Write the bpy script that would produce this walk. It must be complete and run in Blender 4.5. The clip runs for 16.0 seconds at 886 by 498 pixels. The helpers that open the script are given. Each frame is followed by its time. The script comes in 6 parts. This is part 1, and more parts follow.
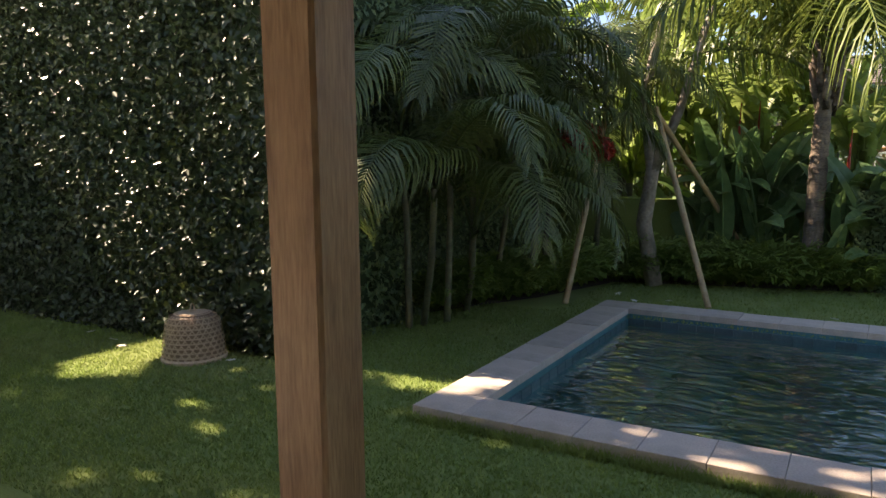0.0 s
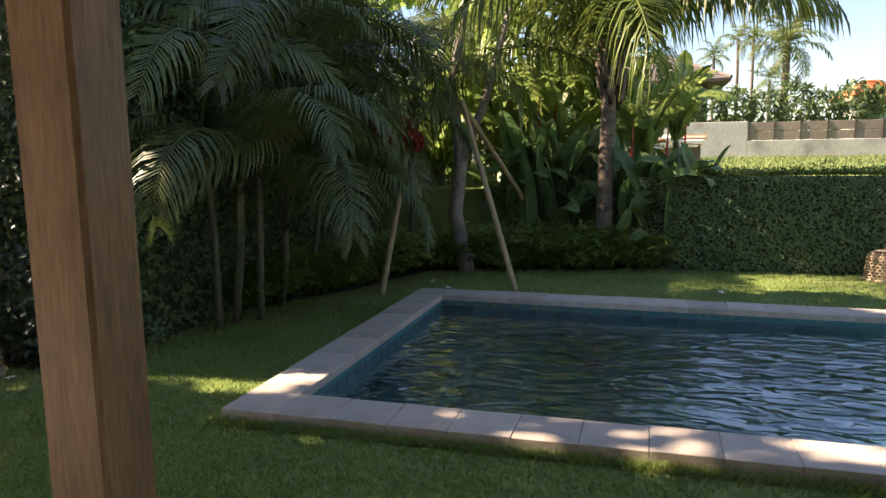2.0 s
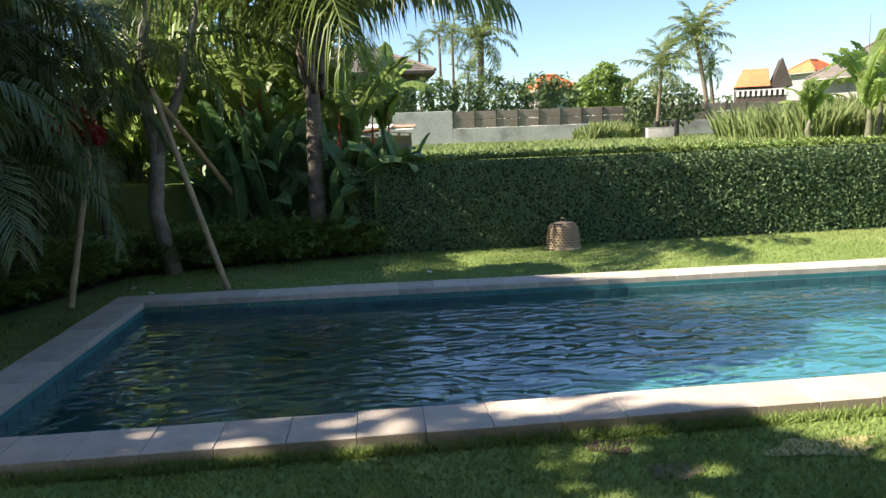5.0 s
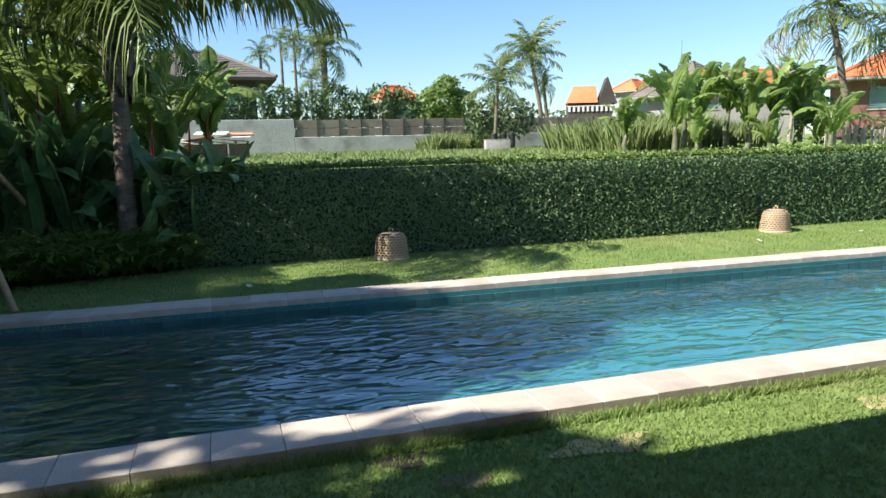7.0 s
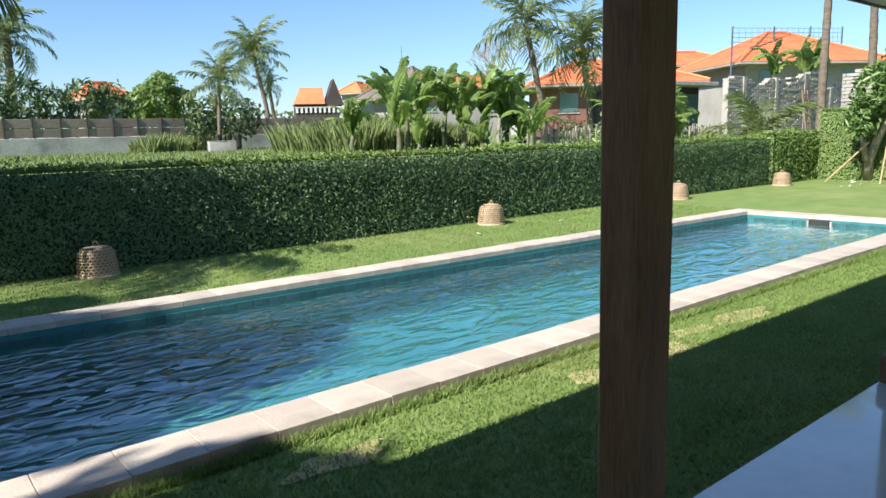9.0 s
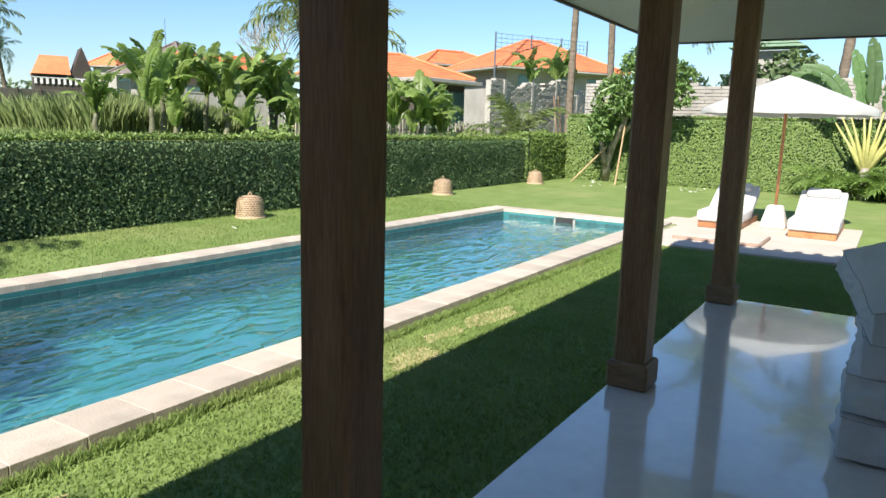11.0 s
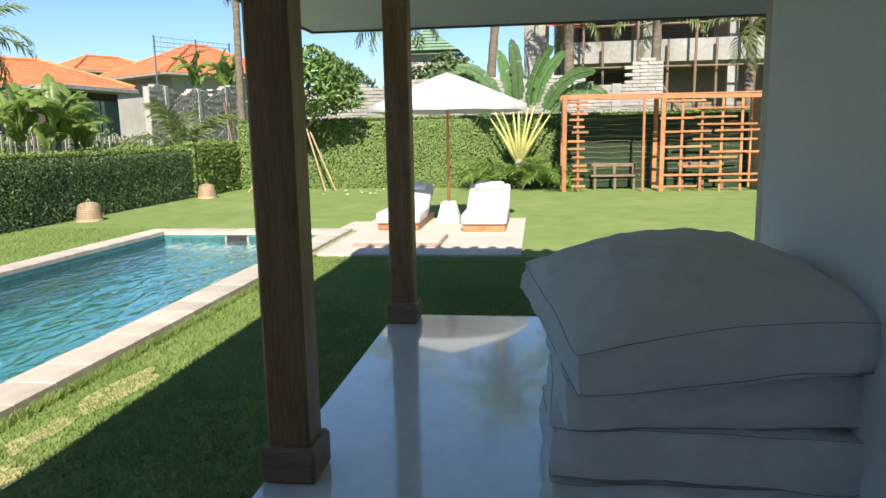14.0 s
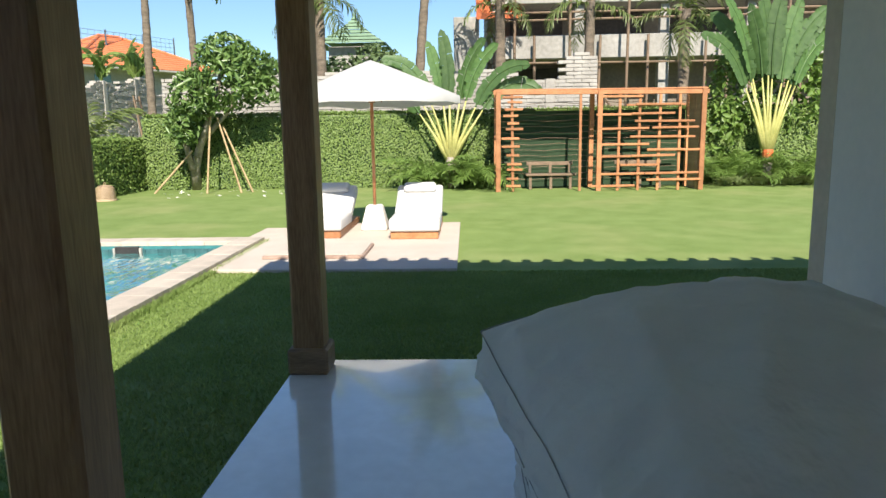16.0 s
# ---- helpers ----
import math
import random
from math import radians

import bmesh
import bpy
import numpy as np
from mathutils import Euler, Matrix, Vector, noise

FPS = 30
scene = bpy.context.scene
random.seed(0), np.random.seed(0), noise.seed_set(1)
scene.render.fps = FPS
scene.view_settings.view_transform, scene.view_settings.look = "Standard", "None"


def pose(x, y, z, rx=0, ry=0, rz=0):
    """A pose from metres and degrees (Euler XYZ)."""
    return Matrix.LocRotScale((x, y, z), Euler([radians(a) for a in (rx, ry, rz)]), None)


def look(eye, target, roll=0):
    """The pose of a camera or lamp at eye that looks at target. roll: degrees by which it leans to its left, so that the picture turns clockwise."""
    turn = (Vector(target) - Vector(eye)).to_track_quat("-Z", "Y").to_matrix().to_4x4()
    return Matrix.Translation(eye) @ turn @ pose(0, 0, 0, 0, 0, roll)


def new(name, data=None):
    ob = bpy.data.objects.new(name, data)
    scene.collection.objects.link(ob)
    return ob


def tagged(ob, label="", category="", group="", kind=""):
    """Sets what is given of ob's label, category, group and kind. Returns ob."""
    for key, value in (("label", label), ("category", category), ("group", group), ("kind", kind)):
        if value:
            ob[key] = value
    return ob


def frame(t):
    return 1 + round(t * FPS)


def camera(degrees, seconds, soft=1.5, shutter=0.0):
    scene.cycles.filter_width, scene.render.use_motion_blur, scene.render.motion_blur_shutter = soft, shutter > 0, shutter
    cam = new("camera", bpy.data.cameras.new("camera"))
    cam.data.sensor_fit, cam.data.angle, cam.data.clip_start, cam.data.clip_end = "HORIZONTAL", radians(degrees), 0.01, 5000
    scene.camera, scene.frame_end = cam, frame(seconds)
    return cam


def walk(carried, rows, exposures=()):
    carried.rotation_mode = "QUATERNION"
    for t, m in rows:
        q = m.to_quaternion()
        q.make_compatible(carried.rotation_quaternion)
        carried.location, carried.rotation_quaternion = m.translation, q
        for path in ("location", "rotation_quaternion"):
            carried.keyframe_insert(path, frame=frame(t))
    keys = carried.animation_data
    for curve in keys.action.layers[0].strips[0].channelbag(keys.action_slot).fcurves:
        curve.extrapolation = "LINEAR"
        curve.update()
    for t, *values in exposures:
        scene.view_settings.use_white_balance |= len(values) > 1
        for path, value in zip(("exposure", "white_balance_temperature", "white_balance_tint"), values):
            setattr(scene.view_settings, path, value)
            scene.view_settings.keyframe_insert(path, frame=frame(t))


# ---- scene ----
cam = camera(64.5, 16.0)
PATH = [
    (0, (-0.146, -0.279, 1.392), (-1.165, 1.424, 1.15), -0.6),
    (0.5, (-0.132, -0.266, 1.393), (-1.052, 1.493, 1.147), -0.6),
    (1, (-0.116, -0.252, 1.39), (-0.926, 1.56, 1.138), -0.6),
    (1.5, (-0.099, -0.24, 1.388), (-0.79, 1.62, 1.129), -0.7),
    (2, (-0.078, -0.236, 1.39), (-0.639, 1.664, 1.118), -0.9),
    (2.5, (-0.054, -0.22, 1.383), (-0.482, 1.713, 1.099), -1.2),
    (3, (-0.036, -0.205, 1.376), (-0.336, 1.749, 1.076), -1.2),
    (3.5, (-0.011, -0.197, 1.374), (-0.185, 1.773, 1.071), -1.4),
    (3.7, (-0.017, -0.177, 1.363), (-0.136, 1.796, 1.058), -1.7),
    (6, (0.22, -0.114, 1.381), (0.609, 1.822, 1.063), -1.5),
    (6.5, (0.294, -0.104, 1.371), (0.784, 1.81, 1.065), -1.3),
    (7, (0.356, -0.096, 1.369), (0.96, 1.786, 1.066), -1.3),
    (7.5, (0.396, -0.084, 1.368), (1.12, 1.757, 1.068), -1.4),
    (8, (0.469, -0.039, 1.361), (1.345, 1.734, 1.059), -1.7),
    (8.5, (0.48, -0.006, 1.366), (1.563, 1.648, 1.065), -1.5),
    (9, (0.518, 0.058, 1.354), (1.767, 1.587, 1.037), -1.5),
    (9.2, (0.571, 0.129, 1.356), (1.87, 1.613, 1.025), -1.5),
    (11.3, (0.981, 0.177, 1.381), (2.716, 1.11, 1.038), 0.9),
    (11.5, (1.034, 0.197, 1.381), (2.818, 1.034, 1.037), 0.0),
    (12, (1.181, 0.248, 1.389), (3.052, 0.869, 1.052), -1.4),
    (12.5, (1.342, 0.251, 1.377), (3.25, 0.743, 1.036), -1.2),
    (13, (1.517, 0.239, 1.383), (3.443, 0.668, 1.056), -0.4),
    (13.5, (1.699, 0.248, 1.366), (3.643, 0.59, 1.044), -0.2),
    (14, (1.927, 0.269, 1.358), (3.882, 0.536, 1.034), -1.1),
    (14.5, (2.19, 0.266, 1.334), (4.153, 0.464, 1.006), -0.5),
    (15, (2.41, 0.297, 1.332), (4.374, 0.499, 1.015), -0.1),
    (15.5, (2.695, 0.337, 1.337), (4.661, 0.471, 0.997), -1.2),
    (16, (2.985, 0.345, 1.332), (4.955, 0.416, 0.998), -0.9),
]
EXPOSURES = [(0, 1.95, 8500, 24), (3.5, 1.75, 7900, 21), (6, 1.4, 6500, 10), (9, 1.08, 6200, 10), (12, 1.07, 6500, 9), (16, 1.0, 6600, 9)]
walk(cam, [(t, look(eye, target, roll)) for t, eye, target, roll in PATH], EXPOSURES)

# ---- daylight: clear afternoon, sun from the west (-x), 41 degrees up ----
SUN_DIR = Vector((1.0, 0.13, -0.88)).normalized()
world = bpy.data.worlds.new("sky")
scene.world = world
world.use_nodes = True
wn = world.node_tree.nodes
wl = world.node_tree.links
sky = wn.new("ShaderNodeTexSky")
sky.sky_type = "NISHITA"
sky.sun_disc = False
sky.sun_elevation = math.asin(-SUN_DIR.z)
sky.sun_rotation = math.atan2(-SUN_DIR.x, -SUN_DIR.y)
sky.air_density, sky.dust_density, sky.ozone_density = 1.1, 0.3, 7.0
wn["Background"].inputs["Strength"].default_value = 0.08
wl.new(sky.outputs[0], wn["Background"].inputs["Color"])
sun_data = bpy.data.lights.new("sun", "SUN")
sun_data.energy, sun_data.angle, sun_data.color = 4.7, radians(0.6), (1.0, 0.93, 0.82)
sun = new("sun", sun_data)
sun.matrix_world = look((0, 0, 30), Vector((0, 0, 30)) + SUN_DIR)


# ---- materials ----
def surface(name, dark, light, scale=3.0, fine=40.0, rough=0.7, bump=0.25, metal=0.0, stain=None, stain_scale=0.8,
            stain_amount=0.5, stretch=(1, 1, 1), vary=0.0, coat=0.0, translucent=0.0, spec=0.5, dist=0.01):
    m = bpy.data.materials.new(name)
    m.use_nodes = True
    n, l = m.node_tree.nodes, m.node_tree.links
    bsdf, out = n["Principled BSDF"], n["Material Output"]
    co = n.new("ShaderNodeTexCoord")
    mp = n.new("ShaderNodeMapping")
    mp.inputs["Scale"].default_value = stretch
    l.new(co.outputs["Object"], mp.inputs["Vector"])
    big = n.new("ShaderNodeTexNoise")
    big.inputs["Scale"].default_value, big.inputs["Detail"].default_value = scale, 4
    small = n.new("ShaderNodeTexNoise")
    small.inputs["Scale"].default_value, small.inputs["Detail"].default_value = fine, 3
    for t in (big, small):
        l.new(mp.outputs[0], t.inputs["Vector"])
    add = n.new("ShaderNodeMath")
    add.operation = "MULTIPLY_ADD"
    add.inputs[1].default_value = 0.5
    l.new(small.outputs[0], add.inputs[0])
    half = n.new("ShaderNodeMath")
    half.operation = "MULTIPLY"
    half.inputs[1].default_value = 0.5
    l.new(big.outputs[0], half.inputs[0])
    l.new(half.outputs[0], add.inputs[2])
    ramp = n.new("ShaderNodeValToRGB")
    ramp.color_ramp.elements[0].position, ramp.color_ramp.elements[1].position = 0.33, 0.67
    ramp.color_ramp.elements[0].color, ramp.color_ramp.elements[1].color = (*dark, 1), (*light, 1)
    l.new(add.outputs[0], ramp.inputs[0])
    col = ramp.outputs[0]
    if stain:
        st = n.new("ShaderNodeTexNoise")
        st.inputs["Scale"].default_value, st.inputs["Detail"].default_value = stain_scale, 6
        l.new(co.outputs["Object"], st.inputs["Vector"])
        sr = n.new("ShaderNodeValToRGB")
        sr.color_ramp.elements[0].position, sr.color_ramp.elements[1].position = 0.5, 0.72
        sr.color_ramp.elements[1].color = (stain_amount,) * 3 + (1,)
        l.new(st.outputs[0], sr.inputs[0])
        mx = n.new("ShaderNodeMix")
        mx.data_type = "RGBA"
        l.new(sr.outputs[0], mx.inputs[0])
        l.new(col, mx.inputs[6])
        mx.inputs[7].default_value = (*stain, 1)
        col = mx.outputs[2]
    if vary:
        info = n.new("ShaderNodeObjectInfo")
        mr = n.new("ShaderNodeMapRange")
        mr.inputs[3].default_value, mr.inputs[4].default_value = 1 - vary, 1 + vary
        l.new(info.outputs["Random"], mr.inputs[0])
        hs = n.new("ShaderNodeHueSaturation")
        l.new(mr.outputs[0], hs.inputs["Value"])
        l.new(col, hs.inputs["Color"])
        col = hs.outputs[0]
    l.new(col, bsdf.inputs["Base Color"])
    bsdf.inputs["Roughness"].default_value, bsdf.inputs["Metallic"].default_value = rough, metal
    bsdf.inputs["Coat Weight"].default_value = coat
    bsdf.inputs["Specular IOR Level"].default_value = spec
    if bump:
        b = n.new("ShaderNodeBump")
        b.inputs["Strength"].default_value, b.inputs["Distance"].default_value = bump, dist
        l.new(add.outputs[0], b.inputs["Height"])
        l.new(b.outputs[0], bsdf.inputs["Normal"])
    if translucent:
        tr = n.new("ShaderNodeBsdfTranslucent")
        l.new(col, tr.inputs["Color"])
        mix = n.new("ShaderNodeMixShader")
        mix.inputs[0].default_value = translucent
        l.new(bsdf.outputs[0], mix.inputs[1])
        l.new(tr.outputs[0], mix.inputs[2])
        l.new(mix.outputs[0], out.inputs["Surface"])
    return m


LAWN = surface("lawn", (0.125, 0.185, 0.045), (0.21, 0.28, 0.09), 2.2, 90, 0.9, 0.6, stain=(0.3, 0.3, 0.13), stain_scale=0.55, stain_amount=0.4, spec=0.2)
BLADE = surface("grass_blade", (0.175, 0.265, 0.06), (0.3, 0.39, 0.13), 2.0, 60, 0.7, 0, stain=(0.37, 0.35, 0.16), stain_scale=0.55, stain_amount=0.4, translucent=0.45, spec=0.3)
SOIL = surface("soil", (0.03, 0.02, 0.012), (0.09, 0.06, 0.04), 6, 60, 0.95, 0.8)
STONE = surface("coping_stone", (0.42, 0.35, 0.285), (0.6, 0.525, 0.44), 3.5, 90, 0.75, 0.4, vary=0.12, stain=(0.22, 0.19, 0.15), stain_scale=3.0, stain_amount=0.6)
CONCRETE = surface("pale_concrete", (0.44, 0.37, 0.31), (0.56, 0.49, 0.42), 2, 120, 0.85, 0.2, stain=(0.45, 0.4, 0.35), stain_amount=0.3)
TERRAZZO = surface("polished_cement", (0.78, 0.76, 0.72), (0.88, 0.865, 0.83), 1.3, 18, 0.13, 0.03, stain=(0.6, 0.57, 0.52), stain_scale=1.7, stain_amount=0.55, spec=1.0, coat=1.0)
PLASTER = surface("white_plaster", (0.8, 0.815, 0.82), (0.87, 0.875, 0.87), 1.5, 30, 0.85, 0.08)
SOFFIT = surface("painted_ceiling", (0.76, 0.75, 0.7), (0.85, 0.84, 0.79), 1.2, 40, 0.7, 0.05)
POST_WOOD = surface("post_wood", (0.17, 0.085, 0.035), (0.37, 0.22, 0.11), 3, 26, 0.5, 0.2, stretch=(5, 5, 0.5), stain=(0.1, 0.045, 0.018), stain_scale=1.6, stain_amount=0.6)
PLINTH_WOOD = surface("plinth_wood", (0.16, 0.09, 0.045), (0.31, 0.2, 0.11), 4, 40, 0.55, 0.3, stretch=(0.6, 0.6, 5))
TEAK = surface("oiled_teak", (0.29, 0.115, 0.045), (0.5, 0.225, 0.1), 4, 30, 0.5, 0.25, vary=0.25, stretch=(1, 1, 1))
GREY_WOOD = surface("weathered_wood", (0.13, 0.09, 0.06), (0.26, 0.18, 0.12), 5, 40, 0.8, 0.3)
BAMBOO = surface("bamboo", (0.3, 0.2, 0.1), (0.5, 0.37, 0.2), 6, 50, 0.6, 0.2, stretch=(1, 1, 2))
RATTAN = surface("woven_bamboo", (0.42, 0.29, 0.18), (0.64, 0.48, 0.33), 10, 90, 0.6, 0.3)
CANVAS = surface("white_canvas", (0.52, 0.51, 0.495), (0.6, 0.59, 0.57), 3, 120, 0.9, 0.1, translucent=0.25)
CUSHION = surface("cushion_cloth", (0.68, 0.7, 0.71), (0.75, 0.765, 0.775), 5, 16, 0.85, 0.9, dist=0.025, spec=0.25)
PIPING = surface("grey_piping", (0.24, 0.255, 0.275), (0.34, 0.355, 0.375), 10, 90, 0.8, 0.1)
FABRIC = surface("lounger_fabric", (0.5, 0.49, 0.475), (0.58, 0.57, 0.555), 4, 160, 0.9, 0.12)
TILE = surface("pool_tile", (0.025, 0.08, 0.09), (0.06, 0.145, 0.155), 5, 40, 0.3, 0.1, vary=0.15)
BASIN = surface("pool_plaster", (0.022, 0.135, 0.145), (0.05, 0.225, 0.23), 1.2, 8, 0.6, 0.05)
IVY = surface("ivy_leaf", (0.08, 0.145, 0.06), (0.18, 0.26, 0.11), 7, 60, 0.5, 0, translucent=0.2, spec=0.35)
# glossier, darker copy of the ivy leaf, with the wall's deep shade in its colour
SHADED_GLOSSY_IVY = surface("shaded_glossy_ivy_leaf", (0.022, 0.04, 0.014), (0.06, 0.09, 0.035), 7, 60, 0.38, 0, translucent=0.05, spec=0.5)
# dark core colour: the shade between the leaves is put into it
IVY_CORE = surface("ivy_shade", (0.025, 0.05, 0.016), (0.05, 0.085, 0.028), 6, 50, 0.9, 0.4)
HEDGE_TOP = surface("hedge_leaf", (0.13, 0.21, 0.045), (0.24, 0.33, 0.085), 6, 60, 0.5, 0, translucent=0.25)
ARECA = surface("areca_leaf", (0.045, 0.085, 0.02), (0.135, 0.17, 0.042), 2, 20, 0.4, 0, translucent=0.22, vary=0.25)
COCO = surface("coconut_leaf", (0.065, 0.115, 0.022), (0.19, 0.24, 0.055), 1.5, 15, 0.4, 0, translucent=0.38, vary=0.25)
FAR_COCO = surface("far_palm_leaf", (0.09, 0.14, 0.04), (0.23, 0.28, 0.085), 1.5, 15, 0.45, 0, translucent=0.4, vary=0.25)
CANNA = surface("canna_leaf", (0.08, 0.17, 0.06), (0.18, 0.3, 0.115), 2, 14, 0.4, 0.1, translucent=0.3, vary=0.25)
BANANA = surface("banana_leaf", (0.16, 0.25, 0.055), (0.32, 0.42, 0.13), 2, 12, 0.4, 0.1, translucent=0.55, vary=0.25)
TRAVEL = surface("traveller_leaf", (0.055, 0.12, 0.035), (0.12, 0.21, 0.065), 2, 14, 0.5, 0.15, translucent=0.3, vary=0.25)
YELLOWSTEM = surface("yellow_stem", (0.34, 0.34, 0.1), (0.56, 0.52, 0.2), 4, 30, 0.5, 0.15)
REDSTEM = surface("orange_stem", (0.5, 0.1, 0.03), (0.6, 0.2, 0.06), 4, 30, 0.6, 0.15)
FRANGI = surface("frangipani_leaf", (0.09, 0.17, 0.04), (0.2, 0.3, 0.09), 5, 30, 0.35, 0, translucent=0.3)
SHRUB = surface("shrub_leaf", (0.11, 0.2, 0.04), (0.25, 0.36, 0.09), 5, 40, 0.4, 0, translucent=0.38)
FAR_LEAF = surface("far_leaf", (0.06, 0.11, 0.04), (0.16, 0.22, 0.085), 0.8, 6, 0.6, 0, translucent=0.25, vary=0.25)
FAR_GRASS = surface("tall_grass", (0.12, 0.17, 0.05), (0.25, 0.3, 0.11), 0.8, 8, 0.7, 0, translucent=0.3)
RED_FLOWER = surface("red_flower", (0.28, 0.025, 0.02), (0.45, 0.06, 0.04), 8, 40, 0.5, 0, translucent=0.3)
WHITE_FLOWER = surface("white_petal", (0.75, 0.72, 0.6), (0.85, 0.83, 0.78), 8, 60, 0.5, 0, translucent=0.2)
TRUNK = surface("palm_trunk", (0.07, 0.055, 0.04), (0.24, 0.19, 0.14), 4, 30, 0.9, 0.8, stretch=(1, 1, 3), dist=0.02)
PALE_TRUNK = surface("pale_trunk", (0.16, 0.13, 0.1), (0.38, 0.34, 0.28), 5, 30, 0.85, 0.6, stain=(0.1, 0.11, 0.06), stain_scale=4)
CANE = surface("green_cane", (0.06, 0.07, 0.035), (0.17, 0.16, 0.09), 5, 40, 0.6, 0.2, stretch=(1, 1, 4), stain=(0.05, 0.045, 0.03), stain_scale=5)
BLOCK = surface("grey_block", (0.27, 0.25, 0.225), (0.45, 0.425, 0.385), 2.5, 40, 0.9, 0.5, vary=0.16, stain=(0.2, 0.185, 0.16), stain_scale=0.9, stain_amount=0.5)
MORTAR = surface("mortar", (0.28, 0.265, 0.24), (0.44, 0.42, 0.38), 4, 40, 0.95, 0.5)
ROOF_TILE = surface("orange_roof_tile", (0.5, 0.13, 0.05), (0.68, 0.24, 0.1), 0.8, 9, 0.8, 0.3, vary=0.1)
ROOF_GREY = surface("grey_shingle", (0.1, 0.085, 0.075), (0.2, 0.17, 0.145), 1, 12, 0.9, 0.4)
RENDERED = surface("render_wall", (0.24, 0.23, 0.21), (0.4, 0.38, 0.35), 0.6, 8, 0.9, 0.2, stain=(0.24, 0.23, 0.2), stain_scale=0.4, stain_amount=0.6)
# real dark timber, and also the painted shade of openings
DARKWALL = surface("dark_timber_and_shade", (0.035, 0.028, 0.024), (0.08, 0.065, 0.055), 1, 10, 0.8, 0.2)
BROWN_PANEL = surface("brown_panel_and_shade", (0.17, 0.135, 0.105), (0.27, 0.22, 0.175), 0.7, 10, 0.8, 0.2)
LIMEWASH = surface("stained_limewash", (0.33, 0.32, 0.295), (0.52, 0.5, 0.465), 0.7, 9, 0.9, 0.2, stain=(0.17, 0.16, 0.145), stain_scale=0.9, stain_amount=0.7)
STEEL = surface("painted_steel", (0.1, 0.13, 0.16), (0.18, 0.22, 0.26), 5, 40, 0.5, 0.05, metal=0.6)
DARK = surface("dark_plastic_and_recess_shade", (0.015, 0.015, 0.015), (0.035, 0.035, 0.035), 5, 40, 0.6, 0.05)
BRICK_RED = surface("dull_red_brick", (0.13, 0.06, 0.045), (0.24, 0.12, 0.09), 1.2, 14, 0.9, 0.3)
WHITEBOX = surface("white_box", (0.55, 0.55, 0.54), (0.7, 0.7, 0.68), 2, 20, 0.7, 0.1)


def window_glass():
    m = bpy.data.materials.new("window_glass")
    m.use_nodes = True
    b = m.node_tree.nodes["Principled BSDF"]
    b.inputs["Base Color"].default_value = (0.12, 0.2, 0.19, 1)
    b.inputs["Roughness"].default_value, b.inputs["Metallic"].default_value = 0.08, 0.3
    return m


def pool_water():
    m = bpy.data.materials.new("pool_water")
    m.use_nodes = True
    n, l = m.node_tree.nodes, m.node_tree.links
    b = n["Principled BSDF"]
    b.inputs["Base Color"].default_value = (0.62, 0.9, 0.94, 1)
    b.inputs["Roughness"].default_value, b.inputs["IOR"].default_value = 0.02, 1.4
    b.inputs["Transmission Weight"].default_value = 1
    co = n.new("ShaderNodeTexCoord")
    mp = n.new("ShaderNodeMapping")
    mp.inputs["Scale"].default_value = (1.0, 2.3, 1)
    mp.inputs["Rotation"].default_value = (0, 0, 0.3)
    l.new(co.outputs["Object"], mp.inputs[0])
    a, c = n.new("ShaderNodeTexNoise"), n.new("ShaderNodeTexNoise")
    a.inputs["Scale"].default_value, a.inputs["Detail"].default_value, a.inputs["Distortion"].default_value = 2.6, 1.5, 0.9
    c.inputs["Scale"].default_value, c.inputs["Detail"].default_value = 4.6, 1
    for t in (a, c):
        l.new(mp.outputs[0], t.inputs["Vector"])
    # thin sharp crests on a gently rolling surface
    centre = n.new("ShaderNodeMath")
    centre.operation = "SUBTRACT"
    centre.inputs[1].default_value = 0.5
    l.new(c.outputs[0], centre.inputs[0])
    crest = n.new("ShaderNodeMath")
    crest.operation = "ABSOLUTE"
    l.new(centre.outputs[0], crest.inputs[0])
    mix = n.new("ShaderNodeMath")
    mix.operation = "MULTIPLY_ADD"
    mix.inputs[1].default_value = -0.26
    l.new(crest.outputs[0], mix.inputs[0])
    l.new(a.outputs[0], mix.inputs[2])
    bp = n.new("ShaderNodeBump")
    bp.inputs["Strength"].default_value, bp.inputs["Distance"].default_value = 1.0, 0.036
    l.new(mix.outputs[0], bp.inputs["Height"])
    l.new(bp.outputs[0], b.inputs["Normal"])
    l.new(bp.outputs[0], b.inputs["Coat Normal"])
    b.inputs["Coat Weight"].default_value, b.inputs["Coat Roughness"].default_value = 1.0, 0.02
    b.inputs["Coat IOR"].default_value = 1.8
    return m


WATER, GLASS = pool_water(), window_glass()


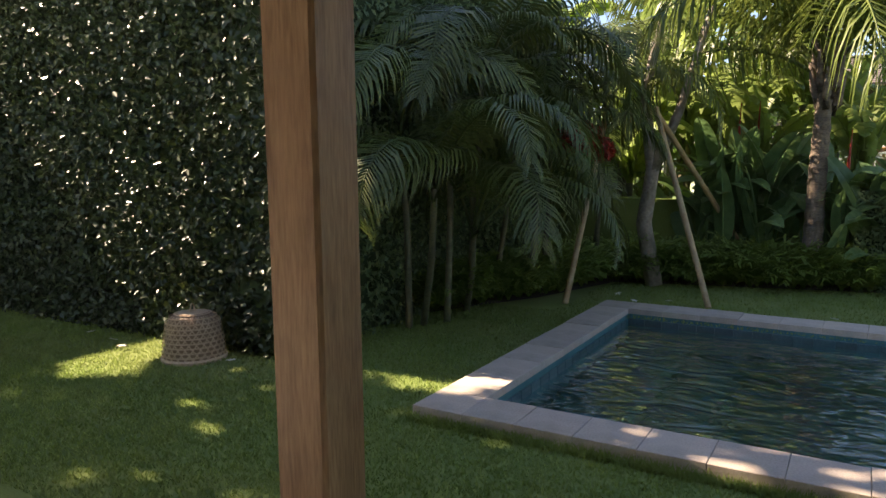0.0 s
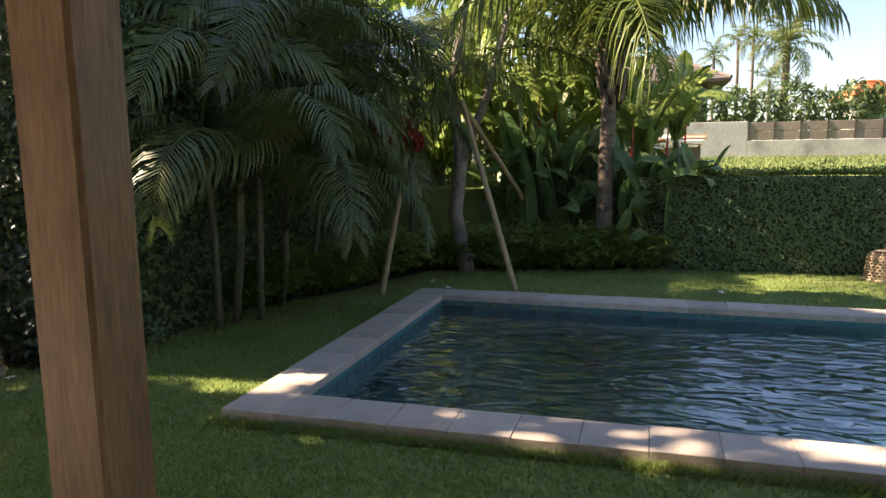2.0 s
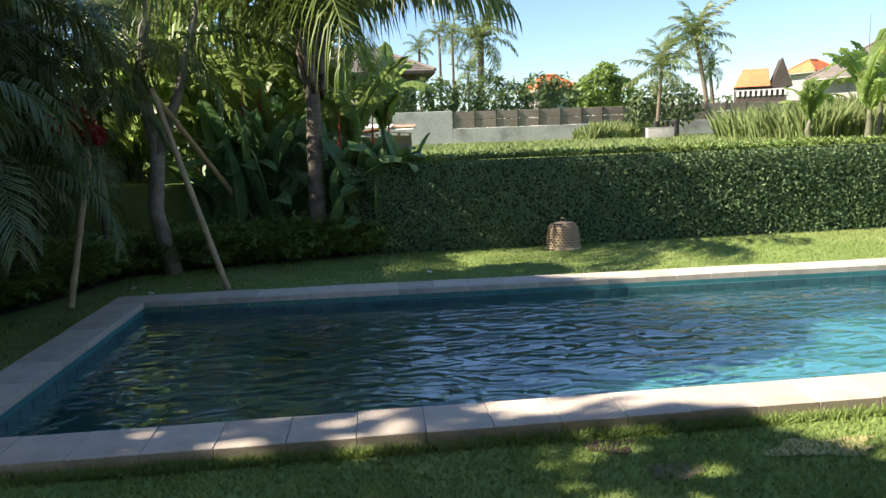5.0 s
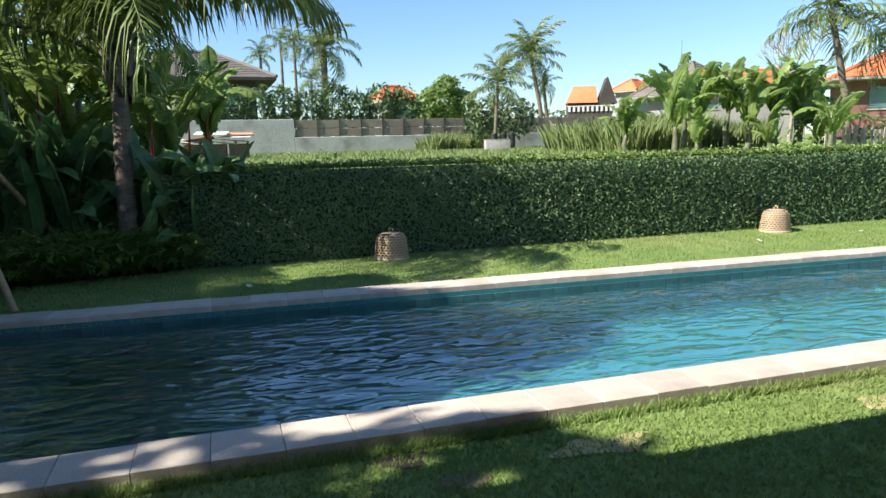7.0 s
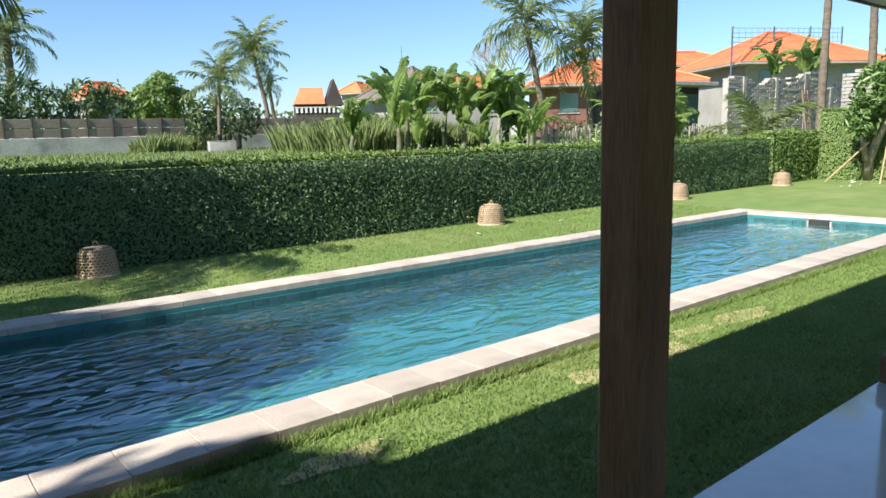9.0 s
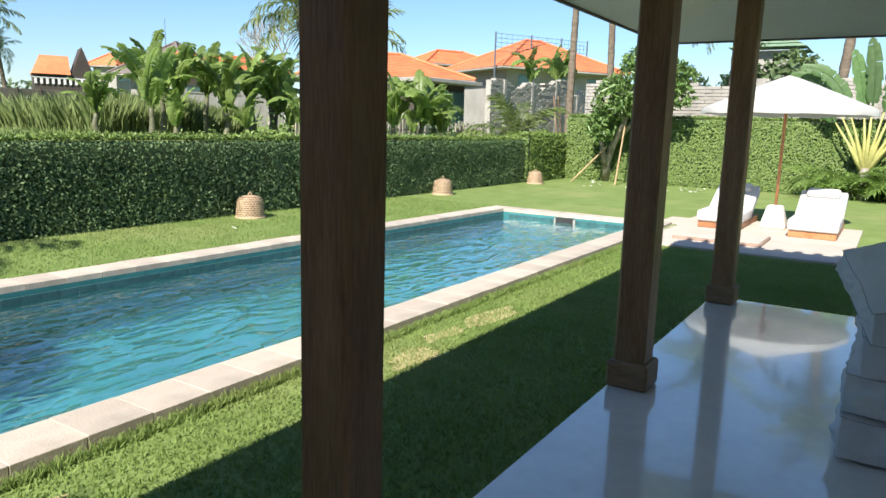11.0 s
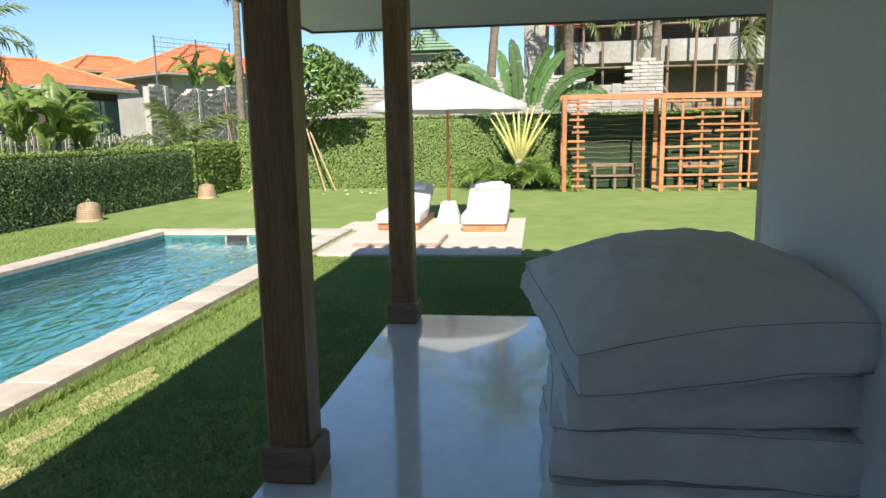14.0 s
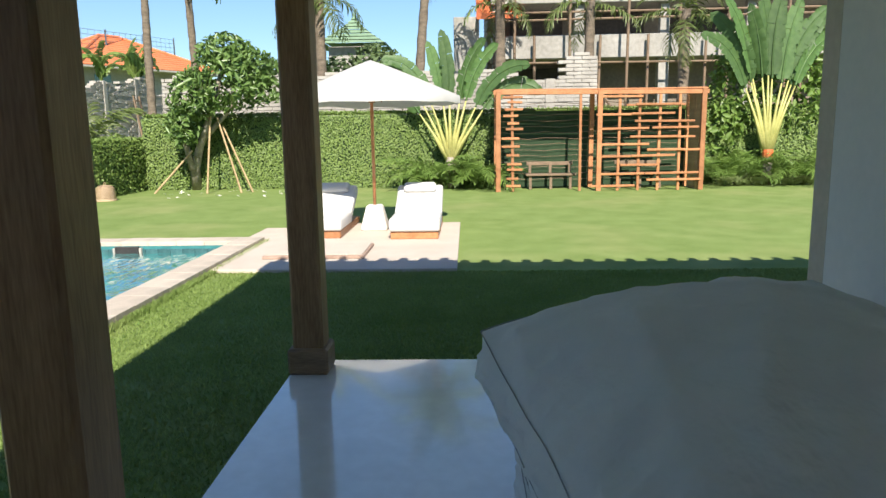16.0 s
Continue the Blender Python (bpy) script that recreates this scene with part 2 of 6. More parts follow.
# ---- mesh tools ----
class Build:
    """Collects vertices and faces, then makes one mesh."""

    def __init__(self):
        self.v, self.f, self.k = [], [], []

    def add(self, verts, faces, k=0):
        o = len(self.v)
        self.v.extend(tuple(p) for p in verts)
        self.f.extend(tuple(i + o for i in f) for f in faces)
        self.k.extend([k] * len(faces))
        return self

    def box(self, x0, x1, y0, y1, z0, z1, c=0.0, k=0, m=None):
        """A box with edges chamfered by c."""
        if c <= 0:
            v = [(x, y, z) for z in (z0, z1) for y in (y0, y1) for x in (x0, x1)]
            f = [(0, 2, 3, 1), (4, 5, 7, 6), (0, 1, 5, 4), (2, 6, 7, 3), (0, 4, 6, 2), (1, 3, 7, 5)]
        else:
            v = []
            for zi, z in enumerate((z0, z1)):
                for yi, y in enumerate((y0, y1)):
                    for xi, x in enumerate((x0, x1)):
                        sx, sy, sz = (1 - 2 * xi) * c, (1 - 2 * yi) * c, (1 - 2 * zi) * c
                        v += [(x, y + sy, z + sz), (x + sx, y, z + sz), (x + sx, y + sy, z)]
            def i(xi, yi, zi, a):
                return (zi * 4 + yi * 2 + xi) * 3 + a
            f = []
            for s in (0, 1):
                q = [(s, 0, 0), (s, 1, 0), (s, 1, 1), (s, 0, 1)]
                f.append(tuple(i(*p, 0) for p in (q if s else q[::-1])))
                q = [(0, s, 0), (0, s, 1), (1, s, 1), (1, s, 0)]
                f.append(tuple(i(*p, 1) for p in (q if s else q[::-1])))
                q = [(0, 0, s), (1, 0, s), (1, 1, s), (0, 1, s)]
                f.append(tuple(i(*p, 2) for p in (q if s else q[::-1])))
            for a in (0, 1):
                for b in (0, 1):
                    f.append((i(a, b, 0, 0), i(a, b, 1, 0), i(a, b, 1, 1), i(a, b, 0, 1)))
                    f.append((i(a, 0, b, 0), i(a, 1, b, 0), i(a, 1, b, 2), i(a, 0, b, 2)))
                    f.append((i(0, a, b, 1), i(1, a, b, 1), i(1, a, b, 2), i(0, a, b, 2)))
            for zi in (0, 1):
                for yi in (0, 1):
                    for xi in (0, 1):
                        f.append(tuple(i(xi, yi, zi, a) for a in (0, 1, 2)))
        if m is not None:
            v = [m @ Vector(p) for p in v]
        return self.add(v, f, k)

    def tube(self, path, radii, n=8, k=0, cap=True):
        """A round bar along a path of points."""
        path = [Vector(p) for p in path]
        if not hasattr(radii, "__len__"):
            radii = [radii] * len(path)
        rings = []
        for j, p in enumerate(path):
            d = (path[min(j + 1, len(path) - 1)] - path[max(j - 1, 0)]).normalized()
            up = Vector((0, 0, 1)) if abs(d.z) < 0.95 else Vector((1, 0, 0))
            a = d.cross(up).normalized()
            b = d.cross(a)
            rings += [p + (a * math.cos(t) + b * math.sin(t)) * radii[j] for t in (2 * math.pi * q / n for q in range(n))]
        f = [(j * n + q, j * n + (q + 1) % n, (j + 1) * n + (q + 1) % n, (j + 1) * n + q) for j in range(len(path) - 1) for q in range(n)]
        if cap:
            f += [tuple(range(n))[::-1], tuple((len(path) - 1) * n + q for q in range(n))]
        return self.add(rings, f, k)

    def lathe(self, profile, n=20, centre=(0, 0), k=0):
        """Turns a profile of (radius, z) about an upright axis."""
        v = [(centre[0] + r * math.cos(2 * math.pi * q / n), centre[1] + r * math.sin(2 * math.pi * q / n), z) for r, z in profile for q in range(n)]
        f = [(j * n + q, j * n + (q + 1) % n, (j + 1) * n + (q + 1) % n, (j + 1) * n + q) for j in range(len(profile) - 1) for q in range(n)]
        return self.add(v, f, k)

    def mesh(self, name, mats, smooth=False):
        me = bpy.data.meshes.new(name)
        me.from_pydata(self.v, [], self.f)
        for m in mats if isinstance(mats, (list, tuple)) else [mats]:
            me.materials.append(m)
        if any(self.k):
            me.polygons.foreach_set("material_index", self.k)
        if smooth:
            me.polygons.foreach_set("use_smooth", [True] * len(me.polygons))
        me.update()
        return me

    def make(self, name, mats, parent=None, smooth=False, m=None):
        ob = new(name, self.mesh(name, mats, smooth))
        if parent:
            ob.parent = parent
        if m is not None:
            ob.matrix_basis = m
        return ob


def thing(name, label, category, group="", m=None, kind=""):
    ob = new(name)
    ob.empty_display_size = 0.1
    if m is not None:
        ob.matrix_basis = m
    return tagged(ob, label, category, group, kind)


def structure(ob, label="", category=""):
    return tagged(ob, label, category, "", "structure")


rng = np.random.default_rng(7)


def leaves(name, points, normals, size, mat, parent=None, spread=0.6, hang=0.0, slim=0.55, vary=0.35):
    """Many small folded leaves at points, facing roughly along normals: one mesh."""
    n = len(points)
    nrm = normals + rng.normal(0, spread, (n, 3))
    nrm /= np.linalg.norm(nrm, axis=1)[:, None] + 1e-9
    along = rng.normal(0, 1, (n, 3)) + np.array([0, 0, -hang])
    along -= (along * nrm).sum(1)[:, None] * nrm
    along /= np.linalg.norm(along, axis=1)[:, None] + 1e-9
    side = np.cross(nrm, along)
    s = (size * (1 + rng.uniform(-vary, vary, n)))[:, None]
    base, tip = points - along * s * 0.5, points + along * s * 0.5 - nrm * s * 0.12
    left = points + side * s * slim * 0.5 + nrm * s * 0.1 - along * s * 0.06
    right = points - side * s * slim * 0.5 + nrm * s * 0.1 - along * s * 0.06
    v = np.stack([base, left, tip, right], 1).reshape(-1, 3)
    i = np.arange(n)[:, None] * 4
    tri = np.concatenate([i + [0, 2, 1], i + [0, 3, 2]], 1).reshape(-1, 3)
    return raw(name, v, tri, mat, parent)


def raw(name, v, tri, mat, parent=None):
    me = bpy.data.meshes.new(name)
    me.vertices.add(len(v))
    me.vertices.foreach_set("co", np.asarray(v, dtype=np.float32).ravel())
    me.loops.add(len(tri) * 3)
    me.loops.foreach_set("vertex_index", np.asarray(tri, dtype=np.int32).ravel())
    me.polygons.add(len(tri))
    me.polygons.foreach_set("loop_start", np.arange(len(tri), dtype=np.int32) * 3)
    me.materials.append(mat)
    me.update(calc_edges=True)
    ob = new(name, me)
    if parent:
        ob.parent = parent
    return ob


# ---- ground, pool, terrace and house ----
POOL = (-1.92, 11.15, 3.15, 5.96)  # inner edge of the coping
COPE, RIM = 0.305, 0.07
FIELD = 0.92  # the field north of the hedge lies higher than the garden
px0, px1, py0, py1 = POOL
SLANT = -0.035  # the far side runs slightly askew


def far_side(x):
    return py1 + SLANT * (min(max(x, px0), px1) - px0)


def ground_sheet():
    xs = [-400, px0 - 0.1, px1 + 0.1, 400]
    ys = [-400, py0 - 0.1, py1 + 0.1, 8.6]
    b = Build()
    for i in range(3):
        for j in range(3):
            if (i, j) != (1, 1):
                def y(k, x):
                    return far_side(x) + 0.1 if k == 2 else ys[k]
                b.add([(xs[i], y(j, xs[i]), 0), (xs[i + 1], y(j, xs[i + 1]), 0), (xs[i + 1], y(j + 1, xs[i + 1]), 0), (xs[i], y(j + 1, xs[i]), 0)], [(0, 1, 2, 3)])
    b.add([(-400, 8.6, 0), (400, 8.6, 0), (400, 8.7, FIELD), (-400, 8.7, FIELD), (400, 400, FIELD), (-400, 400, FIELD)], [(0, 1, 2, 3), (3, 2, 4, 5)])
    return structure(b.make("ground", LAWN), "mown green lawn with pale dry patches", "lawn")


ground_sheet()


def blade_field(name, x0, x1, y0, y1, count, tall, label):
    """Short upright grass blades over a strip of lawn."""
    x, y = rng.uniform(x0, x1, count), rng.uniform(y0, y1, count)
    h = rng.uniform(0.5, 1.2, count) * tall
    a = rng.uniform(0, 2 * np.pi, count)
    w = 0.0035 + 0.003 * rng.random(count)
    lx, ly = rng.normal(0, 0.45, count) * h, rng.normal(0, 0.45, count) * h
    z = np.zeros(count)
    p = np.stack([np.stack([x - np.cos(a) * w, y - np.sin(a) * w, z], 1), np.stack([x + np.cos(a) * w, y + np.sin(a) * w, z], 1), np.stack([x + lx, y + ly, h], 1)], 1)
    ob = raw(name, p.reshape(-1, 3), np.arange(count * 3).reshape(-1, 3), BLADE)
    return tagged(ob, label, "grass", "", "stuff")


def pool():
    top = thing("pool", "long rectangular swimming pool with pale stone coping", "pool")
    z0, zw = -1.5, -0.06
    b = Build()
    b.add([(px0, py0, z0), (px1, py0, z0), (px1, far_side(px1), z0), (px0, py1, z0), (px0, py0, RIM - 0.05), (px1, py0, RIM - 0.05), (px1, far_side(px1), RIM - 0.05), (px0, py1, RIM - 0.05)],
          [(0, 1, 2, 3), (0, 4, 5, 1), (1, 5, 6, 2), (2, 6, 7, 3), (3, 7, 4, 0)])
    b.box(px0 + 0.01, px0 + 0.55, py0 + 0.01, py1 - 0.03, z0 + 0.01, -0.55, 0.02)
    b.box(px0 + 0.55, px0 + 1.0, py0 + 0.01, py1 - 0.05, z0 + 0.01, -0.95, 0.02)
    b.make("basin", BASIN, top)
    nx, ny = 220, 48
    xs, ks = np.linspace(px0 + 0.003, px1 - 0.003, nx), np.linspace(0, 1, ny)
    v = []
    for k in ks:
        for x in xs:
            y = py0 + 0.003 + k * (far_side(x) - py0 - 0.006)
            v.append((x, y, zw + 0.006 * noise.noise((x * 1.7, y * 2.6, 0)) + 0.004 * noise.noise((x * 3.6 + 9, y * 6.5, 3))))
    f = [(j * nx + i, j * nx + i + 1, (j + 1) * nx + i + 1, (j + 1) * nx + i) for j in range(ny - 1) for i in range(nx - 1)]
    w = Build().add(v, f).make("water", WATER, top, True)
    w.visible_shadow = False
    tagged(w, "clear teal pool water with small ripples")
    return top


POOL_THING = pool()


def skimmer():
    t = thing("pool_skimmer", "dark skimmer opening with a pale stone lid in the pool wall", "skimmer")
    for y in (4.235, 4.555):
        Build().box(px1 - 0.05, px1 - 0.003, y, y + 0.03, -0.09, 0.0, 0.006).make("frame", MORTAR, t)
    # solid block, coloured dark for the shade inside the skimmer mouth
    Build().box(px1 - 0.055, px1 - 0.003, 4.27, 4.55, -0.09, 0.015, 0.005).make("opening", DARK, t)


skimmer()

TER = 0.13
EDGE = 1.25
def terrace():
    b = Build().box(-1.6, 6.57, -6.0, EDGE, -0.3, TER, 0.006).box(-4.6, -1.604, -6.0, 1.02, -0.3, TER, 0.006)
    structure(b.make("terrace_floor", TERRAZZO), "polished pale grey cement terrace floor", "floor")


terrace()


def house():
    walls = [("wall_side", 3.1, 4.93, -0.87, -0.636), ("wall_east", 4.71, 4.93, -6.0, -0.875), ("wall_back", -4.6, 4.705, -3.2, -3.0), ("wall_west", -4.6, -4.4, -2.995, -1.6)]
    for name, x0, x1, y0, y1 in walls:
        structure(Build().box(x0, x1, y0, y1, TER + 0.001, 2.75, 0.008).make(name, PLASTER), "smooth white plastered wall", "wall")
    structure(Build().box(4.933, 5.03, -0.87, -0.643, TER + 0.001, 2.75, 0.006).make("door_jamb", surface("pale_jamb_wood", (0.5, 0.45, 0.37), (0.62, 0.57, 0.48), 4, 40, 0.6, 0.2)), "pale wooden jamb at the end of a white wall", "door frame")
    # sloping soffit with a flat ceiling behind it
    ex, ey, ez, cz = 7.44, 2.01, 2.165, 2.74
    ix, iy = 6.25, 0.8
    wx = -1.25
    b = Build()
    b.add([(wx, ey, ez), (ex, ey, ez), (ex, -8, ez), (ix, -8, cz), (ix, iy, cz), (wx, iy, cz)], [(0, 5, 4, 1), (1, 4, 3, 2)])
    b.add([(wx, iy, cz), (ix, iy, cz), (ix, -8, cz), (wx, -8, cz)], [(0, 3, 2, 1)])
    structure(b.make("ceiling", SOFFIT), "smooth off-white sloping veranda ceiling", "ceiling")
    t = thing("house_roof", "low tiled hip roof over the veranda", "roof", kind="structure")
    b = Build()
    rz = 4.6
    b.add([(wx, ey + 0.03, ez + 0.07), (ex + 0.03, ey + 0.03, ez + 0.07), (ex + 0.03, -8, ez + 0.07), (3.5, -8, rz), (3.5, -2.2, rz), (wx, -2.2, rz)], [(0, 1, 4, 5), (1, 2, 3, 4)])
    b.box(wx, ex + 0.02, ey, ey + 0.02, ez - 0.015, ez + 0.075, 0)
    b.box(ex, ex + 0.02, -8, ey, ez - 0.015, ez + 0.075, 0)
    b.make("roof", ROOF_GREY, t)
    b = Build()
    b.add([(wx, ey, ez + 0.06), (wx, -2.2, rz), (wx, -8, rz), (wx, -8, cz), (wx, iy, cz)], [(0, 1, 2, 3, 4)])
    b.make("gable_end", SOFFIT, t)
    # unseen roof added to keep sun off the west terrace and end post
    Build().box(-5.2, wx - 0.004, -8, 1.02, 2.6, 2.76, 0.01).make("unseen_shade_roof", SOFFIT, t)
    for i in range(48):
        y = ey - 0.08 - i * 0.21
        Build().tube([(ex - 0.2, y, ez + 0.22), (ex + 0.07, y, ez + 0.1)], 0.05, 8).make("eave_tile", ROOF_GREY, t)
    bm = Build()
    bm.box(-1.6, 6.55, 1.07, 1.23, 2.42, 2.54, 0.008)
    bm.box(6.34, 6.5, -5.9, 1.065, 2.42, 2.54, 0.008)
    structure(bm.make("beam", POST_WOOD), "dark brown timber beam over the veranda posts", "beam")


house()


def post(x, y, h=0.0775):
    t = thing("veranda_post", "square brown timber veranda post on a wooden plinth", "post", "veranda posts", pose(x, y, TER))
    Build().box(-h, h, -h, h, 0.1, 2.266, 0.012).make("shaft", POST_WOOD, t)
    Build().box(-h - 0.024, h + 0.024, -h - 0.024, h + 0.024, 0.001, 0.135, 0.012).make("plinth", PLINTH_WOOD, t)


post(2.065, 1.15, 0.07)
for x in (4.27, 6.42):
    post(x, 1.15)
post(-1.4, 1.15, 0.089)


# ---- planted walls and hedges ----
def planted_wall(name, label, x0, x1, y0, y1, z1, faces, density, size, leaf=IVY, top=None, fringe=0.0, spread=0.6):
    """A wall or hedge core clad in small leaves. faces: any of 'N S E W T'."""
    t = thing(name, label, "hedge", kind="structure")
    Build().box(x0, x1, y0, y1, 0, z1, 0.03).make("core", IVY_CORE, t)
    pts, nrm = [], []
    for face in faces:
        area = {"N": (x1 - x0) * z1, "S": (x1 - x0) * z1, "E": (y1 - y0) * z1, "W": (y1 - y0) * z1, "T": (x1 - x0) * (y1 - y0)}[face]
        n = int(area * density * (1.6 if face == "T" else 1))
        u, w, d = rng.random(n), rng.random(n), np.abs(rng.normal(0.02, 0.03, n))
        bulge = np.array([0.03 * noise.noise((a * (x1 - x0 + y1 - y0) * 1.1, c * z1 * 1.5, ord(face[0]))) for a, c in zip(u, w)]) + 0.02
        d = d + bulge
        if face in "NS":
            x, z = x0 + u * (x1 - x0), w * z1
            y = (y1 + d) if face == "N" else (y0 - d)
            nn = (0, 1 if face == "N" else -1, 0.35)
        elif face in "EW":
            y, z = y0 + u * (y1 - y0), w * z1
            x = (x1 + d) if face == "E" else (x0 - d)
            nn = (1 if face == "E" else -1, 0, 0.35)
        else:
            x, y = x0 + u * (x1 - x0), y0 + w * (y1 - y0)
            z = z1 + d
            nn = (0, 0, 1)
        pts.append(np.stack([x, y, z], 1))
        nrm.append(np.tile(np.array(nn, dtype=float), (n, 1)))
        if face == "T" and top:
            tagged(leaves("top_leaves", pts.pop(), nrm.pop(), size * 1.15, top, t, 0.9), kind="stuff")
    if pts:
        tagged(leaves("leaves", np.concatenate(pts), np.concatenate(nrm), size, leaf, t, spread, 0.8), kind="stuff")
    if fringe:
        n = int((x1 - x0) * (y1 - y0) * 260)
        x, y = rng.uniform(x0, x1, n), rng.uniform(y0, y1, n)
        z = z1 + np.array([max(0.0, noise.noise((a * 1.3, c * 2, 4)) + 0.1) for a, c in zip(x, y)]) * fringe * rng.random(n) * 2
        tagged(leaves("shoots", np.stack([x, y, z + 0.02], 1), np.tile([0.0, -0.3, 1.0], (n, 1)), size * 1.3, top or leaf, t, 1.0), kind="stuff")
    return t


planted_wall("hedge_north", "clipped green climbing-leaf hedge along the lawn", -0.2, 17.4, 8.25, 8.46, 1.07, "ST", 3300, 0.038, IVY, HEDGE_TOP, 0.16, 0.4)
planted_wall("hedge_trailing", "taller hedge with light green trailing creeper", 17.4, 20.6, 8.12, 8.8, 1.15, "STW", 1500, 0.06, HEDGE_TOP, HEDGE_TOP, 0.12, 0.5)
planted_wall("hedge_east", "tall green creeper-covered garden wall", 19.75, 20.15, -12.0, 8.08, 1.71, "WT", 1900, 0.05, HEDGE_TOP, HEDGE_TOP, 0.0, 0.28)
planted_wall("ivy_wall_north", "high boundary wall covered in glossy ivy", -12.0, -3.65, 3.38, 3.71, 3.5, "S", 1500, 0.058, SHADED_GLOSSY_IVY, None, 0.0, 0.9)
planted_wall("ivy_wall_west", "high shaded boundary wall covered in ivy", -3.97, -3.65, 3.715, 8.5, 3.35, "E", 900, 0.062)
planted_wall("ivy_wall_far", "lower boundary wall covered in ivy", -3.97, -3.65, 8.505, 11.5, 2.0, "E", 700, 0.062)


# ---- poolside furniture and garden objects ----
def soften(ob, width, segments=3):
    """Rounds the edges of a mesh."""
    mod = ob.modifiers.new("round", "BEVEL")
    mod.width, mod.segments, mod.limit_method = width, segments, "ANGLE"
    ob.data.polygons.foreach_set("use_smooth", [True] * len(ob.data.polygons))
    return ob


def deck():
    b = Build().box(9.55, 12.92, 0.45, py0 - COPE - 0.006, -0.1, 0.035, 0.006)
    b.box(px1 + COPE + 0.006, 12.55, py0 - COPE - 0.005, py0 - 0.02, -0.1, 0.03, 0.006)
    structure(b.make("deck_slab", CONCRETE), "pale pinkish concrete slab beside the pool", "paving")
    t = thing("hatch_cover", "flat pale cement hatch cover with a rusty rim", "hatch")
    Build().box(10.08, 10.9, 1.42, 2.48, 0.036, 0.07, 0.004).make("rim", surface("rusty_rim", (0.26, 0.17, 0.13), (0.4, 0.29, 0.23), 5, 40, 0.8, 0.3), t)
    Build().box(10.1, 10.88, 1.44, 2.46, 0.071, 0.082, 0.004).make("cover", CONCRETE, t)


deck()


def lounger(m):
    t = thing("sun_lounger", "low white cushioned sun lounger on a teak base", "lounger", "sun loungers", m)
    Build().box(0.04, 1.6, -0.29, 0.29, 0.0, 0.09, 0.006).make("base", TEAK, t)
    soften(Build().box(0.0, 0.86, -0.31, 0.31, 0.092, 0.25).make("seat_cushion", FABRIC, t), 0.035)
    back = Matrix.Translation((0.8, 0, 0.11)) @ Matrix.Rotation(radians(-27), 4, "Y")
    soften(Build().box(0.0, 0.72, -0.31, 0.31, 0.0, 0.14).make("back_cushion", FABRIC, t, m=back), 0.035)
    roll = back @ Matrix.Translation((0.58, 0, 0.17))
    soften(Build().box(-0.09, 0.09, -0.22, 0.22, -0.04, 0.05).make("head_pillow", FABRIC, t, m=roll), 0.04)
    Build().box(1.08, 1.18, -0.25, 0.25, 0.08, 0.22, 0.01).make("back_stay", TEAK, t)


lounger(pose(11.45, 2.2, 0.037))
lounger(pose(11.32, 0.99, 0.037))


def umbrella(x, y):
    t = thing("garden_umbrella", "open white canvas parasol on a wooden pole with a block foot", "umbrella", m=pose(x, y, 0.036))
    b = Build()
    b.add([(sx * r, sy * r, z) for z, r in ((0, 0.17), (0.05, 0.17), (0.31, 0.105), (0.33, 0.09)) for sx, sy in ((-1, -1), (1, -1), (1, 1), (-1, 1))],
          [(j * 4 + i, j * 4 + (i + 1) % 4, j * 4 + 4 + (i + 1) % 4, j * 4 + 4 + i) for j in range(3) for i in range(4)] + [(12, 13, 14, 15), (3, 2, 1, 0)])
    soften(b.make("foot", surface("cast_cement", (0.6, 0.56, 0.5), (0.74, 0.7, 0.64), 4, 60, 0.85, 0.3), t), 0.015)
    Build().tube([(0, 0, 0.3), (0, 0, 2.15)], 0.021, 12).make("pole", TEAK, t, True)
    Build().tube([(0, 0, 1.66), (0, 0, 1.74)], 0.045, 12).make("hub", POST_WOOD, t, True)
    seg, rings = 32, 7
    v, f = [(0, 0, 2.2)], []
    for j in range(1, rings + 1):
        s = j / rings
        for q in range(seg):
            a = 2 * math.pi * (q + 0.5) / seg
            sector = ((q + 0.5) / seg * 8) % 1
            edge = abs(sector - 0.5) * 2
            r = 1.17 * s * (0.955 + 0.045 * edge)
            v.append((r * math.cos(a), r * math.sin(a), 2.2 - 0.47 * s ** 1.08 - 0.035 * (1 - edge) * s * math.sin(math.pi * s * 0.8)))
    for q in range(seg):
        f.append((0, 1 + q, 1 + (q + 1) % seg))
    for j in range(rings - 1):
        for q in range(seg):
            f.append((1 + j * seg + q, 1 + (j + 1) * seg + q, 1 + (j + 1) * seg + (q + 1) % seg, 1 + j * seg + (q + 1) % seg))
    o = len(v)
    for q in range(seg):
        x0, y0, z0 = v[1 + (rings - 1) * seg + q]
        v.append((x0 * 1.005, y0 * 1.005, z0 - 0.085 - 0.012 * math.sin(q * 1.7)))
    for q in range(seg):
        f.append((1 + (rings - 1) * seg + q, o + q, o + (q + 1) % seg, 1 + (rings - 1) * seg + (q + 1) % seg))
    Build().add(v, f).make("canopy", CANVAS, t, True)
    for i in range(8):
        a = 2 * math.pi * (i + 0.0) / 8
        c, s = math.cos(a), math.sin(a)
        Build().tube([(0.02 * c, 0.02 * s, 2.17), (1.11 * c, 1.11 * s, 1.715)], 0.009, 5).make("rib", TEAK, t)
        Build().tube([(0.04 * c, 0.04 * s, 1.7), (0.6 * c, 0.6 * s, 1.93)], 0.008, 5).make("strut", TEAK, t)


umbrella(12.28, 1.58)


